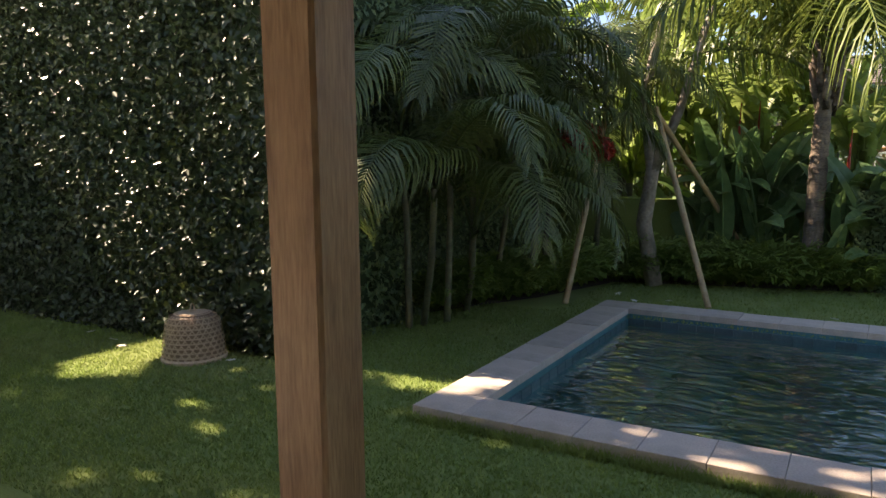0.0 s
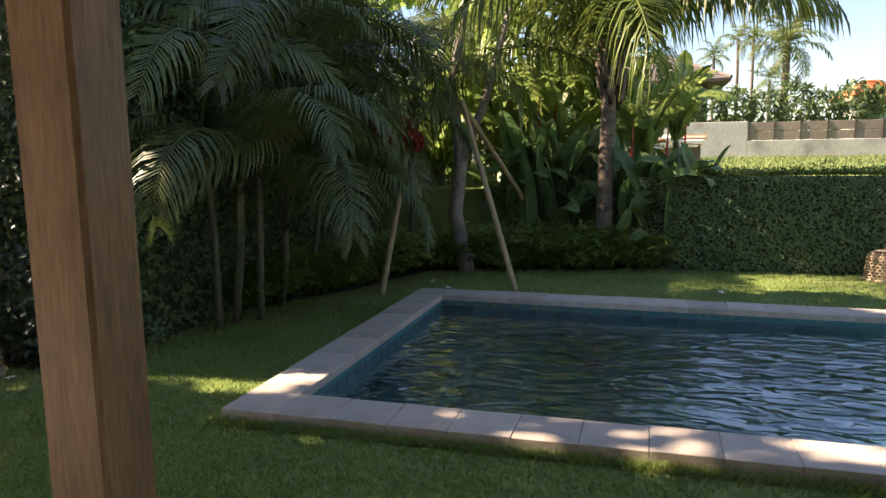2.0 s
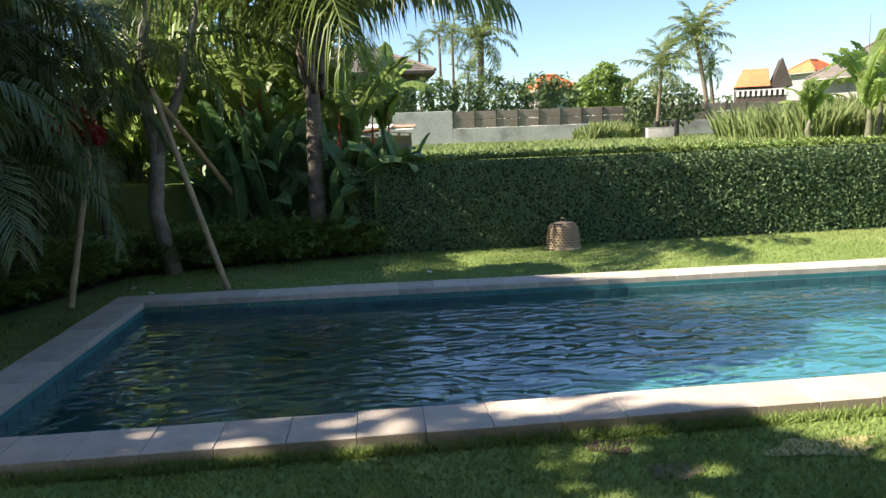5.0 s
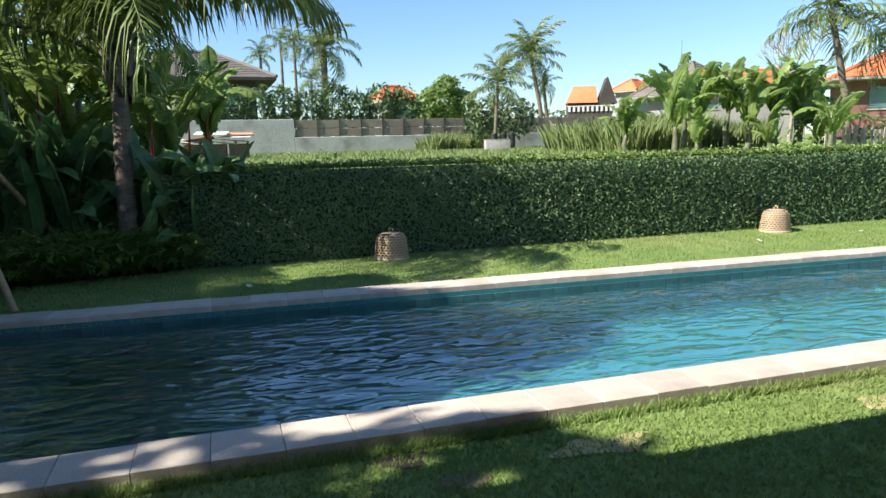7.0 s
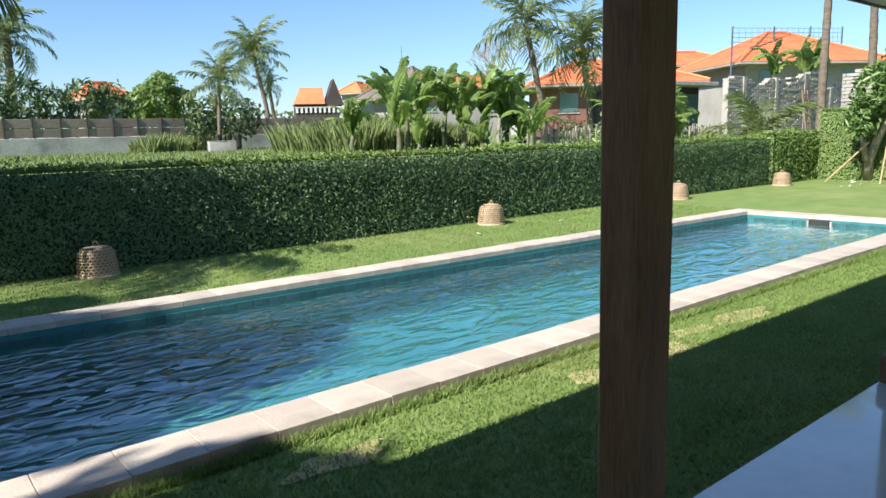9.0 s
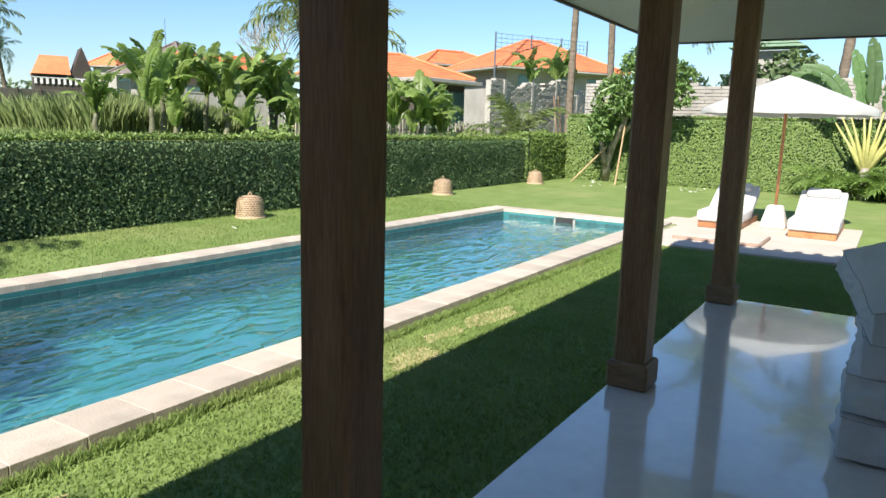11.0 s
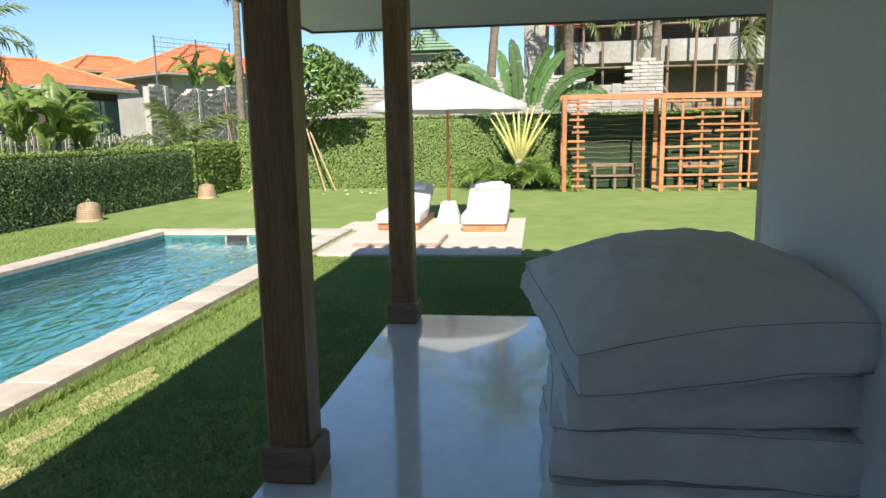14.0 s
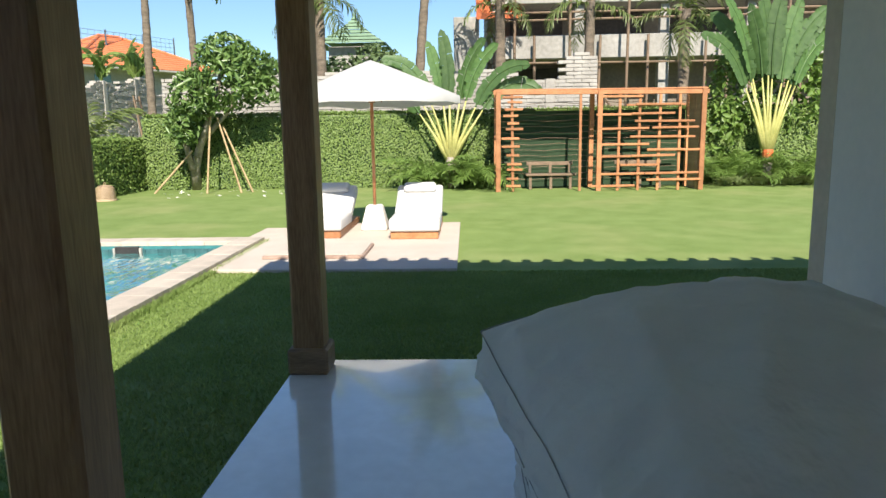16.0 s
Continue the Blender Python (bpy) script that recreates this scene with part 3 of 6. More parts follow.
def pergola():
    t = thing("lattice_pergola", "teak pergola screen of uneven overlapping slats", "pergola")
    r = random.Random(5)
    fx, bx, top = 18.1, 19.1, 2.11
    def bar(name, x0, x1, y0, y1, z0, z1, mat=TEAK):
        ob = Build().box(-(x1 - x0) / 2, (x1 - x0) / 2, -(y1 - y0) / 2, (y1 - y0) / 2, -(z1 - z0) / 2, (z1 - z0) / 2, 0.006).make(name, mat, t)
        ob.matrix_basis = pose((x0 + x1) / 2, (y0 + y1) / 2, (z0 + z1) / 2, r.uniform(-0.6, 0.6), 0, 0)
        return ob
    for y in (-0.32, -2.45, -4.6):
        bar("frame_post", fx - 0.05, fx + 0.05, y - 0.05, y + 0.05, 0, top)
        bar("frame_post", bx - 0.05, bx + 0.05, y - 0.05, y + 0.05, 0, top)
    for y in (-0.62, -2.05, -2.86, -3.28, -3.7, -4.12):
        bar("upright", fx - 0.02, fx + 0.02, y - 0.028, y + 0.028, 0.0, top - 0.05)
    # short slats on the narrow side panel, long ones on the wide panel
    z = 0.1
    while z < 2.0:
        a = r.uniform(0.12, 0.24)
        bar("slat", fx - 0.05, fx - 0.022, -0.62 - a, -0.62 + r.uniform(0.1, 0.24), z, z + 0.05)
        z += r.uniform(0.1, 0.2)
    z = 0.08
    row = 0
    while z < 2.02:
        n = 2 if row % 3 else 1
        for k in range(n):
            length = r.uniform(0.75, 1.25)
            y1 = r.uniform(-1.9, -2.55) if k == 0 and row % 2 == 0 else r.uniform(-2.45, -4.55 + length)
            if k == 1:
                y1 = r.uniform(-3.0, -4.6 + length)
            bar("slat", fx - 0.05 - 0.03 * k, fx - 0.022 - 0.03 * k, max(y1 - length, -4.65), y1, z + 0.012 * k, z + 0.048 + 0.012 * k)
        z += r.uniform(0.11, 0.19)
        row += 1
    for i in range(14):
        x = fx + 0.03 + i * 0.062
        bar("roof_slat", x, x + 0.035, -4.7, -0.22 - r.uniform(0, 0.1), top + 0.003, top + 0.035)
    bar("roof_beam", fx - 0.03, fx + 0.03, -4.7, -0.22, top - 0.09, top)
    for i in range(13):
        bar("side_pole", fx + 0.1 + i * 0.055, fx + 0.13 + i * 0.055, -4.58, -4.55, 0, top - 0.02, BAMBOO)
    # added dark sheet that stands for the shade inside the pergola
    Build().box(bx + 0.06, bx + 0.068, -4.55, -0.35, 0.02, 1.72).make("painted_shade", surface("dark_green_shade", (0.012, 0.03, 0.012), (0.03, 0.06, 0.025), 8, 90, 0.9, 0.4), t)
    w = Build()
    for i in range(14):
        z = 0.2 + i * 0.13
        w.tube([(bx, -0.35 - q * 0.35, z + 0.02 * math.sin(q * 2.1 + i)) for q in range(13)], 0.006, 4)
    w.make("wire", GREY_WOOD, t)
    for y in (-0.95, -2.9):
        q = thing("garden_bench", "rough weathered wooden bench with a raised back rail", "bench", "pergola benches")
        Build().box(18.55, 18.8, y - 1.1, y, 0.3, 0.345, 0.008).make("seat", GREY_WOOD, q)
        Build().box(18.803, 18.84, y - 1.05, y - 0.03, 0.52, 0.6, 0.008).make("back_rail", GREY_WOOD, q)
        for yy in (y - 0.98, y - 0.55, y - 0.1):
            Build().box(18.6, 18.66, yy - 0.03, yy + 0.03, 0, 0.298, 0.005).make("leg", GREY_WOOD, q)
            Build().box(18.755, 18.795, yy - 0.03, yy + 0.03, 0.346, 0.56, 0.005).make("back_post", GREY_WOOD, q)


pergola()


def basket(x, y, s=1.0, turn=0.0):
    t = thing("bamboo_basket", "domed open-weave bamboo basket upside down on the lawn", "basket", "bamboo baskets", pose(x, y, 0, 0, 0, turn) @ Matrix.Scale(s, 4))
    H, R = 0.36, 0.235
    def rad(z):
        u = z / H
        body = R * (1 - 0.2 * u ** 1.5)
        return body if u < 0.78 else body * (1 - 0.3 * ((u - 0.78) / 0.22) ** 2.2)
    prof = [(rad(z) - 0.012, z) for z in np.linspace(0.005, H, 10)]
    n = 28
    b = Build()
    for j in range(len(prof) - 1):
        for q in range(19):
            a0, a1 = 2 * math.pi * q / n, 2 * math.pi * (q + 1) / n
            b.add([(prof[j][0] * math.cos(a0), prof[j][0] * math.sin(a0), prof[j][1]), (prof[j][0] * math.cos(a1), prof[j][0] * math.sin(a1), prof[j][1]),
                   (prof[j + 1][0] * math.cos(a1), prof[j + 1][0] * math.sin(a1), prof[j + 1][1]), (prof[j + 1][0] * math.cos(a0), prof[j + 1][0] * math.sin(a0), prof[j + 1][1])], [(0, 1, 2, 3)])
    b.make("lining", surface("basket_lining", (0.2, 0.13, 0.08), (0.33, 0.23, 0.15), 6, 60, 0.8, 0.2), t)
    w = Build()
    for sgn in (1, -1):
        for k in range(26):
            pts = []
            for i in range(15):
                z = H * 0.96 * i / 14
                a = 2 * math.pi * k / 26 + sgn * 1.15 * i / 14
                pts.append((rad(z) + 0.002 * sgn, a, z))
            for i in range(14):
                (r0, a0, z0), (r1, a1, z1) = pts[i], pts[i + 1]
                d = 0.026
                w.add([(r0 * math.cos(a0 - d), r0 * math.sin(a0 - d), z0), (r0 * math.cos(a0 + d), r0 * math.sin(a0 + d), z0),
                       (r1 * math.cos(a1 + d), r1 * math.sin(a1 + d), z1), (r1 * math.cos(a1 - d), r1 * math.sin(a1 - d), z1)], [(0, 1, 2, 3)])
    for z in np.linspace(0.02, H * 0.92, 10):
        w.lathe([(rad(z) + 0.005, z - 0.006), (rad(z) + 0.005, z + 0.006)], 28)
    w.lathe([(R + 0.008, 0.0), (R + 0.012, 0.02), (R + 0.002, 0.035)], 28)
    w.lathe([(rad(H * 0.985), H * 0.985), (0.07, H + 0.004), (0.012, H + 0.006)], 20)
    w.make("weave", RATTAN, t)
    Build().tube([(0, 0.03 * math.cos(a), H + 0.005 + 0.06 * math.sin(a)) for a in np.linspace(0, math.pi, 9)], 0.006, 6).make("handle", RATTAN, t)


basket(-4.28, 3.08, 0.95, 200)
basket(2.3, 7.97, 0.87, 245)
basket(7.86, 7.86, 0.87, 190)
basket(12.94, 7.85, 0.87, 200)
basket(17.2, 7.8, 0.87, 180)


def cushion(m, w, d, h, dome, seed, sag=0.012, lift=0.0):
    """A boxed cloth cushion with pleated sides and a dark piped edge, 2w by 2d, with its base at z = 0."""
    t = thing("floor_cushion", "large pale grey boxed floor cushion with dark piping, stacked", "cushion", "stacked cushions", m)
    N = 72
    def edge(u, v):
        k = 1 - 0.025 * (1 - abs(u) ** 2) * abs(v) ** 6 - 0.025 * (1 - abs(v) ** 2) * abs(u) ** 6
        k *= 1 - 0.016 * (abs(u) * abs(v)) ** 9
        wave = 1 + 0.008 * noise.noise(Vector((u * 2.6 + seed, v * 2.6, seed)))
        return u * w * k * wave, v * d * k * wave
    def folds(x, y, u, q):
        """Soft folds that run in from the seams and a few long creases across the cloth."""
        rim = max(abs(u), abs(q)) ** 2.5
        along = y if abs(u) > abs(q) else x
        run = noise.noise(Vector((along * 15 + seed * 3, rim * 1.2, seed))) * 0.014 * rim
        crease = abs(noise.noise(Vector((x * 1.6 + y * 4.2 + seed, x * 1.5 - y * 0.7, seed))))
        cross = abs(noise.noise(Vector((x * 4.6 - y * 2.8, x * 0.9 + y * 1.9, seed + 5))))
        short = abs(noise.noise(Vector((x * 9.0 + y * 5.0, y * 4.0 - x * 6.0, seed + 9))))
        soft = noise.noise(Vector((x * 1.6 + seed, y * 1.6, seed + 8)))
        return run + 0.03 * max(0.0, 0.3 - crease) ** 1.4 * 1.6 + 0.034 * max(0.0, 0.28 - cross) + 0.016 * max(0.0, 0.2 - short) + 0.014 * soft
    def grid(top):
        v = []
        for j in range(N + 1):
            for i in range(N + 1):
                u, q = 2 * i / N - 1, 2 * j / N - 1
                u, q = math.sin(u * math.pi / 2) * 0.5 + u * 0.5, math.sin(q * math.pi / 2) * 0.5 + q * 0.5
                x, y = edge(u, q)
                body = (1 - abs(u) ** 2.4) * (1 - abs(q) ** 2.4)
                inner = min(1, body * 6)
                z = (h + dome * body ** 0.85 + folds(x, y, u, q) * inner) if top else -sag * body ** 0.6 + folds(x + 5, y, u, q) * 0.3 * inner
                droop = 0.016 * noise.noise(Vector((x * 4.5 + seed * 2, y * 4.5, 7 if top else 3))) * (1 - inner)
                v.append((x, y, z + droop + (lift * (1 - q * q) if top else 0)))
        return v
    b = Build()
    quads = [(j * (N + 1) + i, j * (N + 1) + i + 1, (j + 1) * (N + 1) + i + 1, (j + 1) * (N + 1) + i) for j in range(N) for i in range(N)]
    tv, bv = grid(True), grid(False)
    b.add(tv, quads)
    b.add(bv, [q[::-1] for q in quads])
    ring = [i for i in range(N + 1)] + [(j + 1) * (N + 1) - 1 for j in range(1, N + 1)] + [N * (N + 1) + i for i in range(N - 1, -1, -1)] + [j * (N + 1) for j in range(N - 1, 0, -1)]
    levels, v = 14, []
    M = len(ring)
    for l in range(levels + 1):
        s = l / levels
        for k, i in enumerate(ring):
            p, q = Vector(bv[i]), Vector(tv[i])
            o = Vector((p.x / w, p.y / d, 0))
            o = Vector((math.copysign(abs(o.x) ** 7, o.x), math.copysign(abs(o.y) ** 7, o.y), 0))
            o *= 1 - 0.9 * min(abs(o.x), abs(o.y))
            x, y = p.x, p.y
            run = x + y
            pleat = 0.035 * noise.noise(Vector((x * 9 + seed, y * 9, s * 0.9)))
            pleat += 0.06 * max(0.0, 0.2 - abs(noise.noise(Vector((run * 7 + s * 2.2 + seed, (x - y) * 3, s * 1.3)))))
            pleat += 0.03 * max(0.0, 0.2 - abs(noise.noise(Vector((run * 9 - s * 2.6, (x - y) * 3 + seed, s * 2.0 + 4)))))
            pinch = 0.014 * abs(noise.noise(Vector((x * 6 - s * 2, y * 6 + s * 2, seed + 2))))
            v.append(p.lerp(q, s) + o * (0.02 * math.sin(math.pi * s) + (pleat - pinch) * math.sin(math.pi * s) ** 0.7))
    b.add(v, [(l * M + k, l * M + (k + 1) % M, (l + 1) * M + (k + 1) % M, (l + 1) * M + k) for l in range(levels) for k in range(M)])
    b.make("cover", CUSHION, t, True)
    pipe = Build()
    for src in (tv, bv):
        pts = [Vector(src[i]) for i in ring] + [Vector(src[ring[0]])]
        pipe.tube([p + Vector((math.copysign(0.003, p.x), math.copysign(0.003, p.y), 0)) for p in pts], 0.0013, 5, cap=False)
    pipe.make("piping", PIPING, t, True)


cushion(pose(4.36, -0.205, TER + 0.013, 0, 0, 1.5), 0.42, 0.445, 0.17, 0.02, 1)
cushion(pose(4.345, -0.215, TER + 0.2, 0.5, 0, -1.0), 0.43, 0.44, 0.158, 0.035, 2, 0.02)
cushion(pose(4.36, -0.23, TER + 0.375, -1.6, -0.5, 2.5), 0.43, 0.435, 0.155, 0.06, 3, 0.03)
cushion(pose(4.231, -0.2, 0.73, -3.2, -6.5, 10.8), 0.42, 0.45, 0.123, 0.115, 4, 0.09, 0.035)


def stake(name, a, b, r=0.03):
    t = thing(name, "straight bamboo support pole leaning against a palm", "stake", "bamboo stakes")
    a, b = Vector(a), Vector(b)
    n = 9
    path, rad = [], []
    for i in range(n + 1):
        for e, k in ((-0.006, 1.0), (0.0, 1.14), (0.006, 1.0)):
            path.append(a.lerp(b, min(1, max(0, i / n + e))))
            rad.append(r * k)
    Build().tube(path, rad, 9).make("pole", BAMBOO, t, True)


stake("bamboo_stake", (-2.62, 6.2, 0), (-2.48, 7.0, 1.97))
stake("bamboo_stake", (-1.35, 6.63, 0), (-2.05, 7.25, 1.94))
stake("bamboo_stake", (-1.19, 9.06, 0), (-2.06, 7.26, 1.92))


def flowers(spots):
    for x, y in spots:
        t = thing("fallen_flower", "small fallen white frangipani flower on the grass", "flower", "fallen flowers", pose(x, y, 0.032, random.uniform(-20, 20), random.uniform(-20, 20), random.uniform(0, 360)))
        b = Build()
        for k in range(5):
            a = 2 * math.pi * k / 5
            c, s = math.cos(a), math.sin(a)
            b.add([(0, 0, 0), (0.02 * c - 0.012 * s, 0.02 * s + 0.012 * c, 0.008), (0.042 * c, 0.042 * s, 0.004), (0.02 * c + 0.012 * s, 0.02 * s - 0.012 * c, 0.008)], [(0, 1, 2, 3)])
        b.make("petals", WHITE_FLOWER, t)


random.seed(3)
flowers([(-5.6, 3.12), (-5.2, 3.05), (-4.95, 2.95), (-3.9, 3.08), (-0.3, 6.5), (-2.02, 6.5), (-1.72, 6.65), (0.6, 6.8), (6.9, 7.1), (-2.27, 6.8), (8.7, 7.2)]
        + [(random.uniform(17.2, 19.2), random.uniform(3.9, 7.0)) for i in range(46)])


# ---- plants ----
def frond_data(L, e0, e1, leaf, n, width, droop=0.35, twist=0.0, bare=0.18, seed=0, wild=0.08, open0=62, open1=24):
    """A feather palm frond that starts at the origin and leans out along +x."""
    r = random.Random(seed)
    S = 14
    p, pts, tan = Vector((0, 0, 0)), [], []
    for i in range(S + 1):
        e = radians(e0 + (e1 - e0) * (i / S) ** 1.25)
        d = Vector((math.cos(e), twist * (i / S), math.sin(e))).normalized()
        pts.append(p.copy())
        tan.append(d)
        p = p + d * (L / S)
    b = Build().tube(pts, [0.016 * L * (1 - 0.85 * i / S) * 0.55 for i in range(S + 1)], 4)
    v, f = [], []
    for k in range(n):
        s = bare + (1 - bare) * (k + 0.5) / n
        i = min(S - 1, int(s * S))
        q = pts[i].lerp(pts[i + 1], s * S - i)
        d = tan[i]
        side = Vector((-d.y, d.x, 0))
        side = side.normalized() if side.length > 0.05 else Vector((0, 1, 0))
        nrm = side.cross(d) * -1
        u = (s - bare) / (1 - bare)
        ln = leaf * (0.45 + 0.55 * math.sin(math.pi * min(1, u * 0.8 + 0.15))) * (1 - 0.35 * u ** 4)
        ang = radians(open0 + (open1 - open0) * u)
        for sg in (1, -1):
            l = ln * r.uniform(0.88, 1.08)
            w = (side * sg * math.sin(ang) + d * math.cos(ang) + nrm * 0.22 + Vector((r.gauss(0, wild), r.gauss(0, wild), r.gauss(0, wild)))).normalized()
            m1 = q + w * l * 0.5 + Vector((0, 0, -droop * l * 0.10))
            tip = q + w * l * 0.93 + Vector((0, 0, -droop * l * 0.85))
            m2 = q + w * l * 0.78 + Vector((0, 0, -droop * l * 0.42))
            h = d * (width * 0.5)
            o = len(v)
            v += [q - h * 0.5, q + h * 0.5, m1 + h, m1 - h, m2 + h * 0.8, m2 - h * 0.8, tip]
            f += [(o, o + 1, o + 2, o + 3), (o + 3, o + 2, o + 4, o + 5), (o + 5, o + 4, o + 6)]
    b.add(v, f)
    return b


def blade_data(L, W, e0, e1, stalk=0.3, fold=0.25, segs=12, ragged=0.0, seed=0, blunt=1.0, upright=False):
    """A broad leaf on a stalk, starting at the origin and leaning out along +x; ragged tears the edge into strips."""
    r = random.Random(seed)
    p, pts, tan = Vector((0, 0, 0)), [], []
    total = segs + 4
    for i in range(total + 1):
        e = radians(e0 + (e1 - e0) * max(0.0, (i - 2) / (total - 2)) ** 1.5)
        d = Vector((math.cos(e), 0, math.sin(e)))
        pts.append(p.copy())
        tan.append(d)
        p = p + d * ((L * stalk / 4) if i < 4 else (L * (1 - stalk) / segs))
    b = Build().tube(pts, [0.017 * L * (1 - 0.8 * i / total) for i in range(total + 1)], 5)
    v, f = [], []
    side = Vector((0, 1, 0))
    rows = []
    for i in range(4, total + 1):
        u = (i - 4) / segs
        w = W * 0.5 * (math.sin(math.pi * min(1.0, u ** 0.75 * 0.96 + 0.04)) ** (0.6 * blunt)) + 0.004
        rows.append((pts[i], tan[i], w))
    for sg in (1, -1):
        for i in range(len(rows) - 1):
            (p0, t0, w0), (p1, t1, w1) = rows[i], rows[i + 1]
            n0, n1 = side.cross(t0) * -1, side.cross(t1) * -1
            s0, s1 = side, side
            if upright:
                n0, n1, s0, s1 = side, side, n0, n1
            k = r.uniform(0.75, 1.05) if ragged else 1.0
            sag = r.uniform(0.0, ragged)
            gap = 0.12 if ragged and r.random() < ragged else 0.0
            o = len(v)
            for (pp, nn, ww, tt, g, sd) in ((p0, n0, w0, t0, gap, s0), (p1, n1, w1, t1, 0.0, s1)):
                sh = tt * (L / segs) * g
                v += [pp + sh, pp + sh + sd * sg * ww * 0.55 * k + nn * ww * fold * 0.8, pp + sh + sd * sg * ww * k + nn * ww * (fold * 0.9 - sag * 1.2) - Vector((0, 0, sag * ww * 0.6))]
            f += [(o, o + 1, o + 4, o + 3), (o + 1, o + 2, o + 5, o + 4)]
    b.add(v, f)
    return b


def ringed_trunk(b, path, r0, r1, step=0.07, n=10, bulge=0.07, k=0):
    path = [Vector(p) for p in path]
    total = sum((path[i + 1] - path[i]).length for i in range(len(path) - 1))
    m = max(6, int(total / step))
    pts, rad = [], []
    for i in range(m + 1):
        s = i / m * (len(path) - 1)
        j = min(len(path) - 2, int(s))
        pts.append(path[j].lerp(path[j + 1], s - j))
        rad.append((r0 + (r1 - r0) * i / m) * (1 + bulge * (1 if i % 2 else -0.6)))
    b.tube(pts, rad, n, k)


FROND_CACHE = {}


def cached(kind, maker, mat, variants=4):
    """A few shared meshes of one kind of leaf."""
    if kind not in FROND_CACHE:
        FROND_CACHE[kind] = [maker(s).mesh(kind, mat, True) for s in range(variants)]
    return FROND_CACHE[kind]


def put_leaf(parent, name, me, p, az, tilt=0.0, scale=1.0, roll=0.0):
    ob = new(name, me)
    ob.parent = parent
    ob.matrix_basis = Matrix.Translation(p) @ Euler((0, 0, radians(az))).to_matrix().to_4x4() @ Euler((radians(roll), radians(-tilt), 0)).to_matrix().to_4x4() @ Matrix.Scale(scale, 4)
    return ob


def areca(x, y, stems, seed, label="clump of tall areca palms with arching feathery fronds", bias=None):
    r = random.Random(seed)
    t = thing("areca_palm", label, "palm", "areca palms")
    me = cached("areca_frond", lambda s: frond_data(1.9, 72, -78 - 8 * s, 0.44, 50, 0.024, 0.75, 0.1 * (s - 1.5), 0.2, s, 0.02, 82, 40), ARECA, 5)
    canes = Build()
    for dx, dy, h in stems:
        lean = (r.uniform(-0.1, 0.45), r.uniform(-0.5, 0.1))
        base, top = Vector((x + dx, y + dy, 0)), Vector((x + dx + lean[0], y + dy + lean[1], h))
        ringed_trunk(canes, [base, base.lerp(top, 0.5) + Vector((0.04, -0.02, 0)), top], 0.032, 0.024, 0.14, 8, 0.05)
        a0 = r.uniform(0, 360)
        n = 5
        for k in range(n):
            az = a0 + k * 360 / n + r.uniform(-20, 20)
            if bias is not None:
                az = bias + (k - (n - 1) / 2) * 44 + r.uniform(-14, 14)
            put_leaf(t, "frond", r.choice(me), top + Vector((0, 0, r.uniform(-0.15, 0.1))), az, r.uniform(-26, 12), r.uniform(0.7, 1.08), r.uniform(-25, 25))
    canes.make("cane", CANE, t, True)
    return t


areca(-3.36, 4.75, [(0, 0, 1.2), (0.12, 0.2, 1.9), (-0.05, -0.15, 1.6)], 15, bias=-40)
areca(-3.42, 5.65, [(0, 0, 1.35), (0.1, 0.35, 1.7), (0.1, -0.2, 0.9), (0.05, -0.1, 2.1)], 11, bias=-35)
areca(-3.1, 6.7, [(0, 0, 1.7), (-0.2, 0.45, 2.2), (0.0, -0.35, 1.3)], 12, bias=-70)
areca(-2.76, 7.7, [(-0.1, 0.1, 2.0), (-0.2, 0.3, 2.4)], 13, bias=-60)


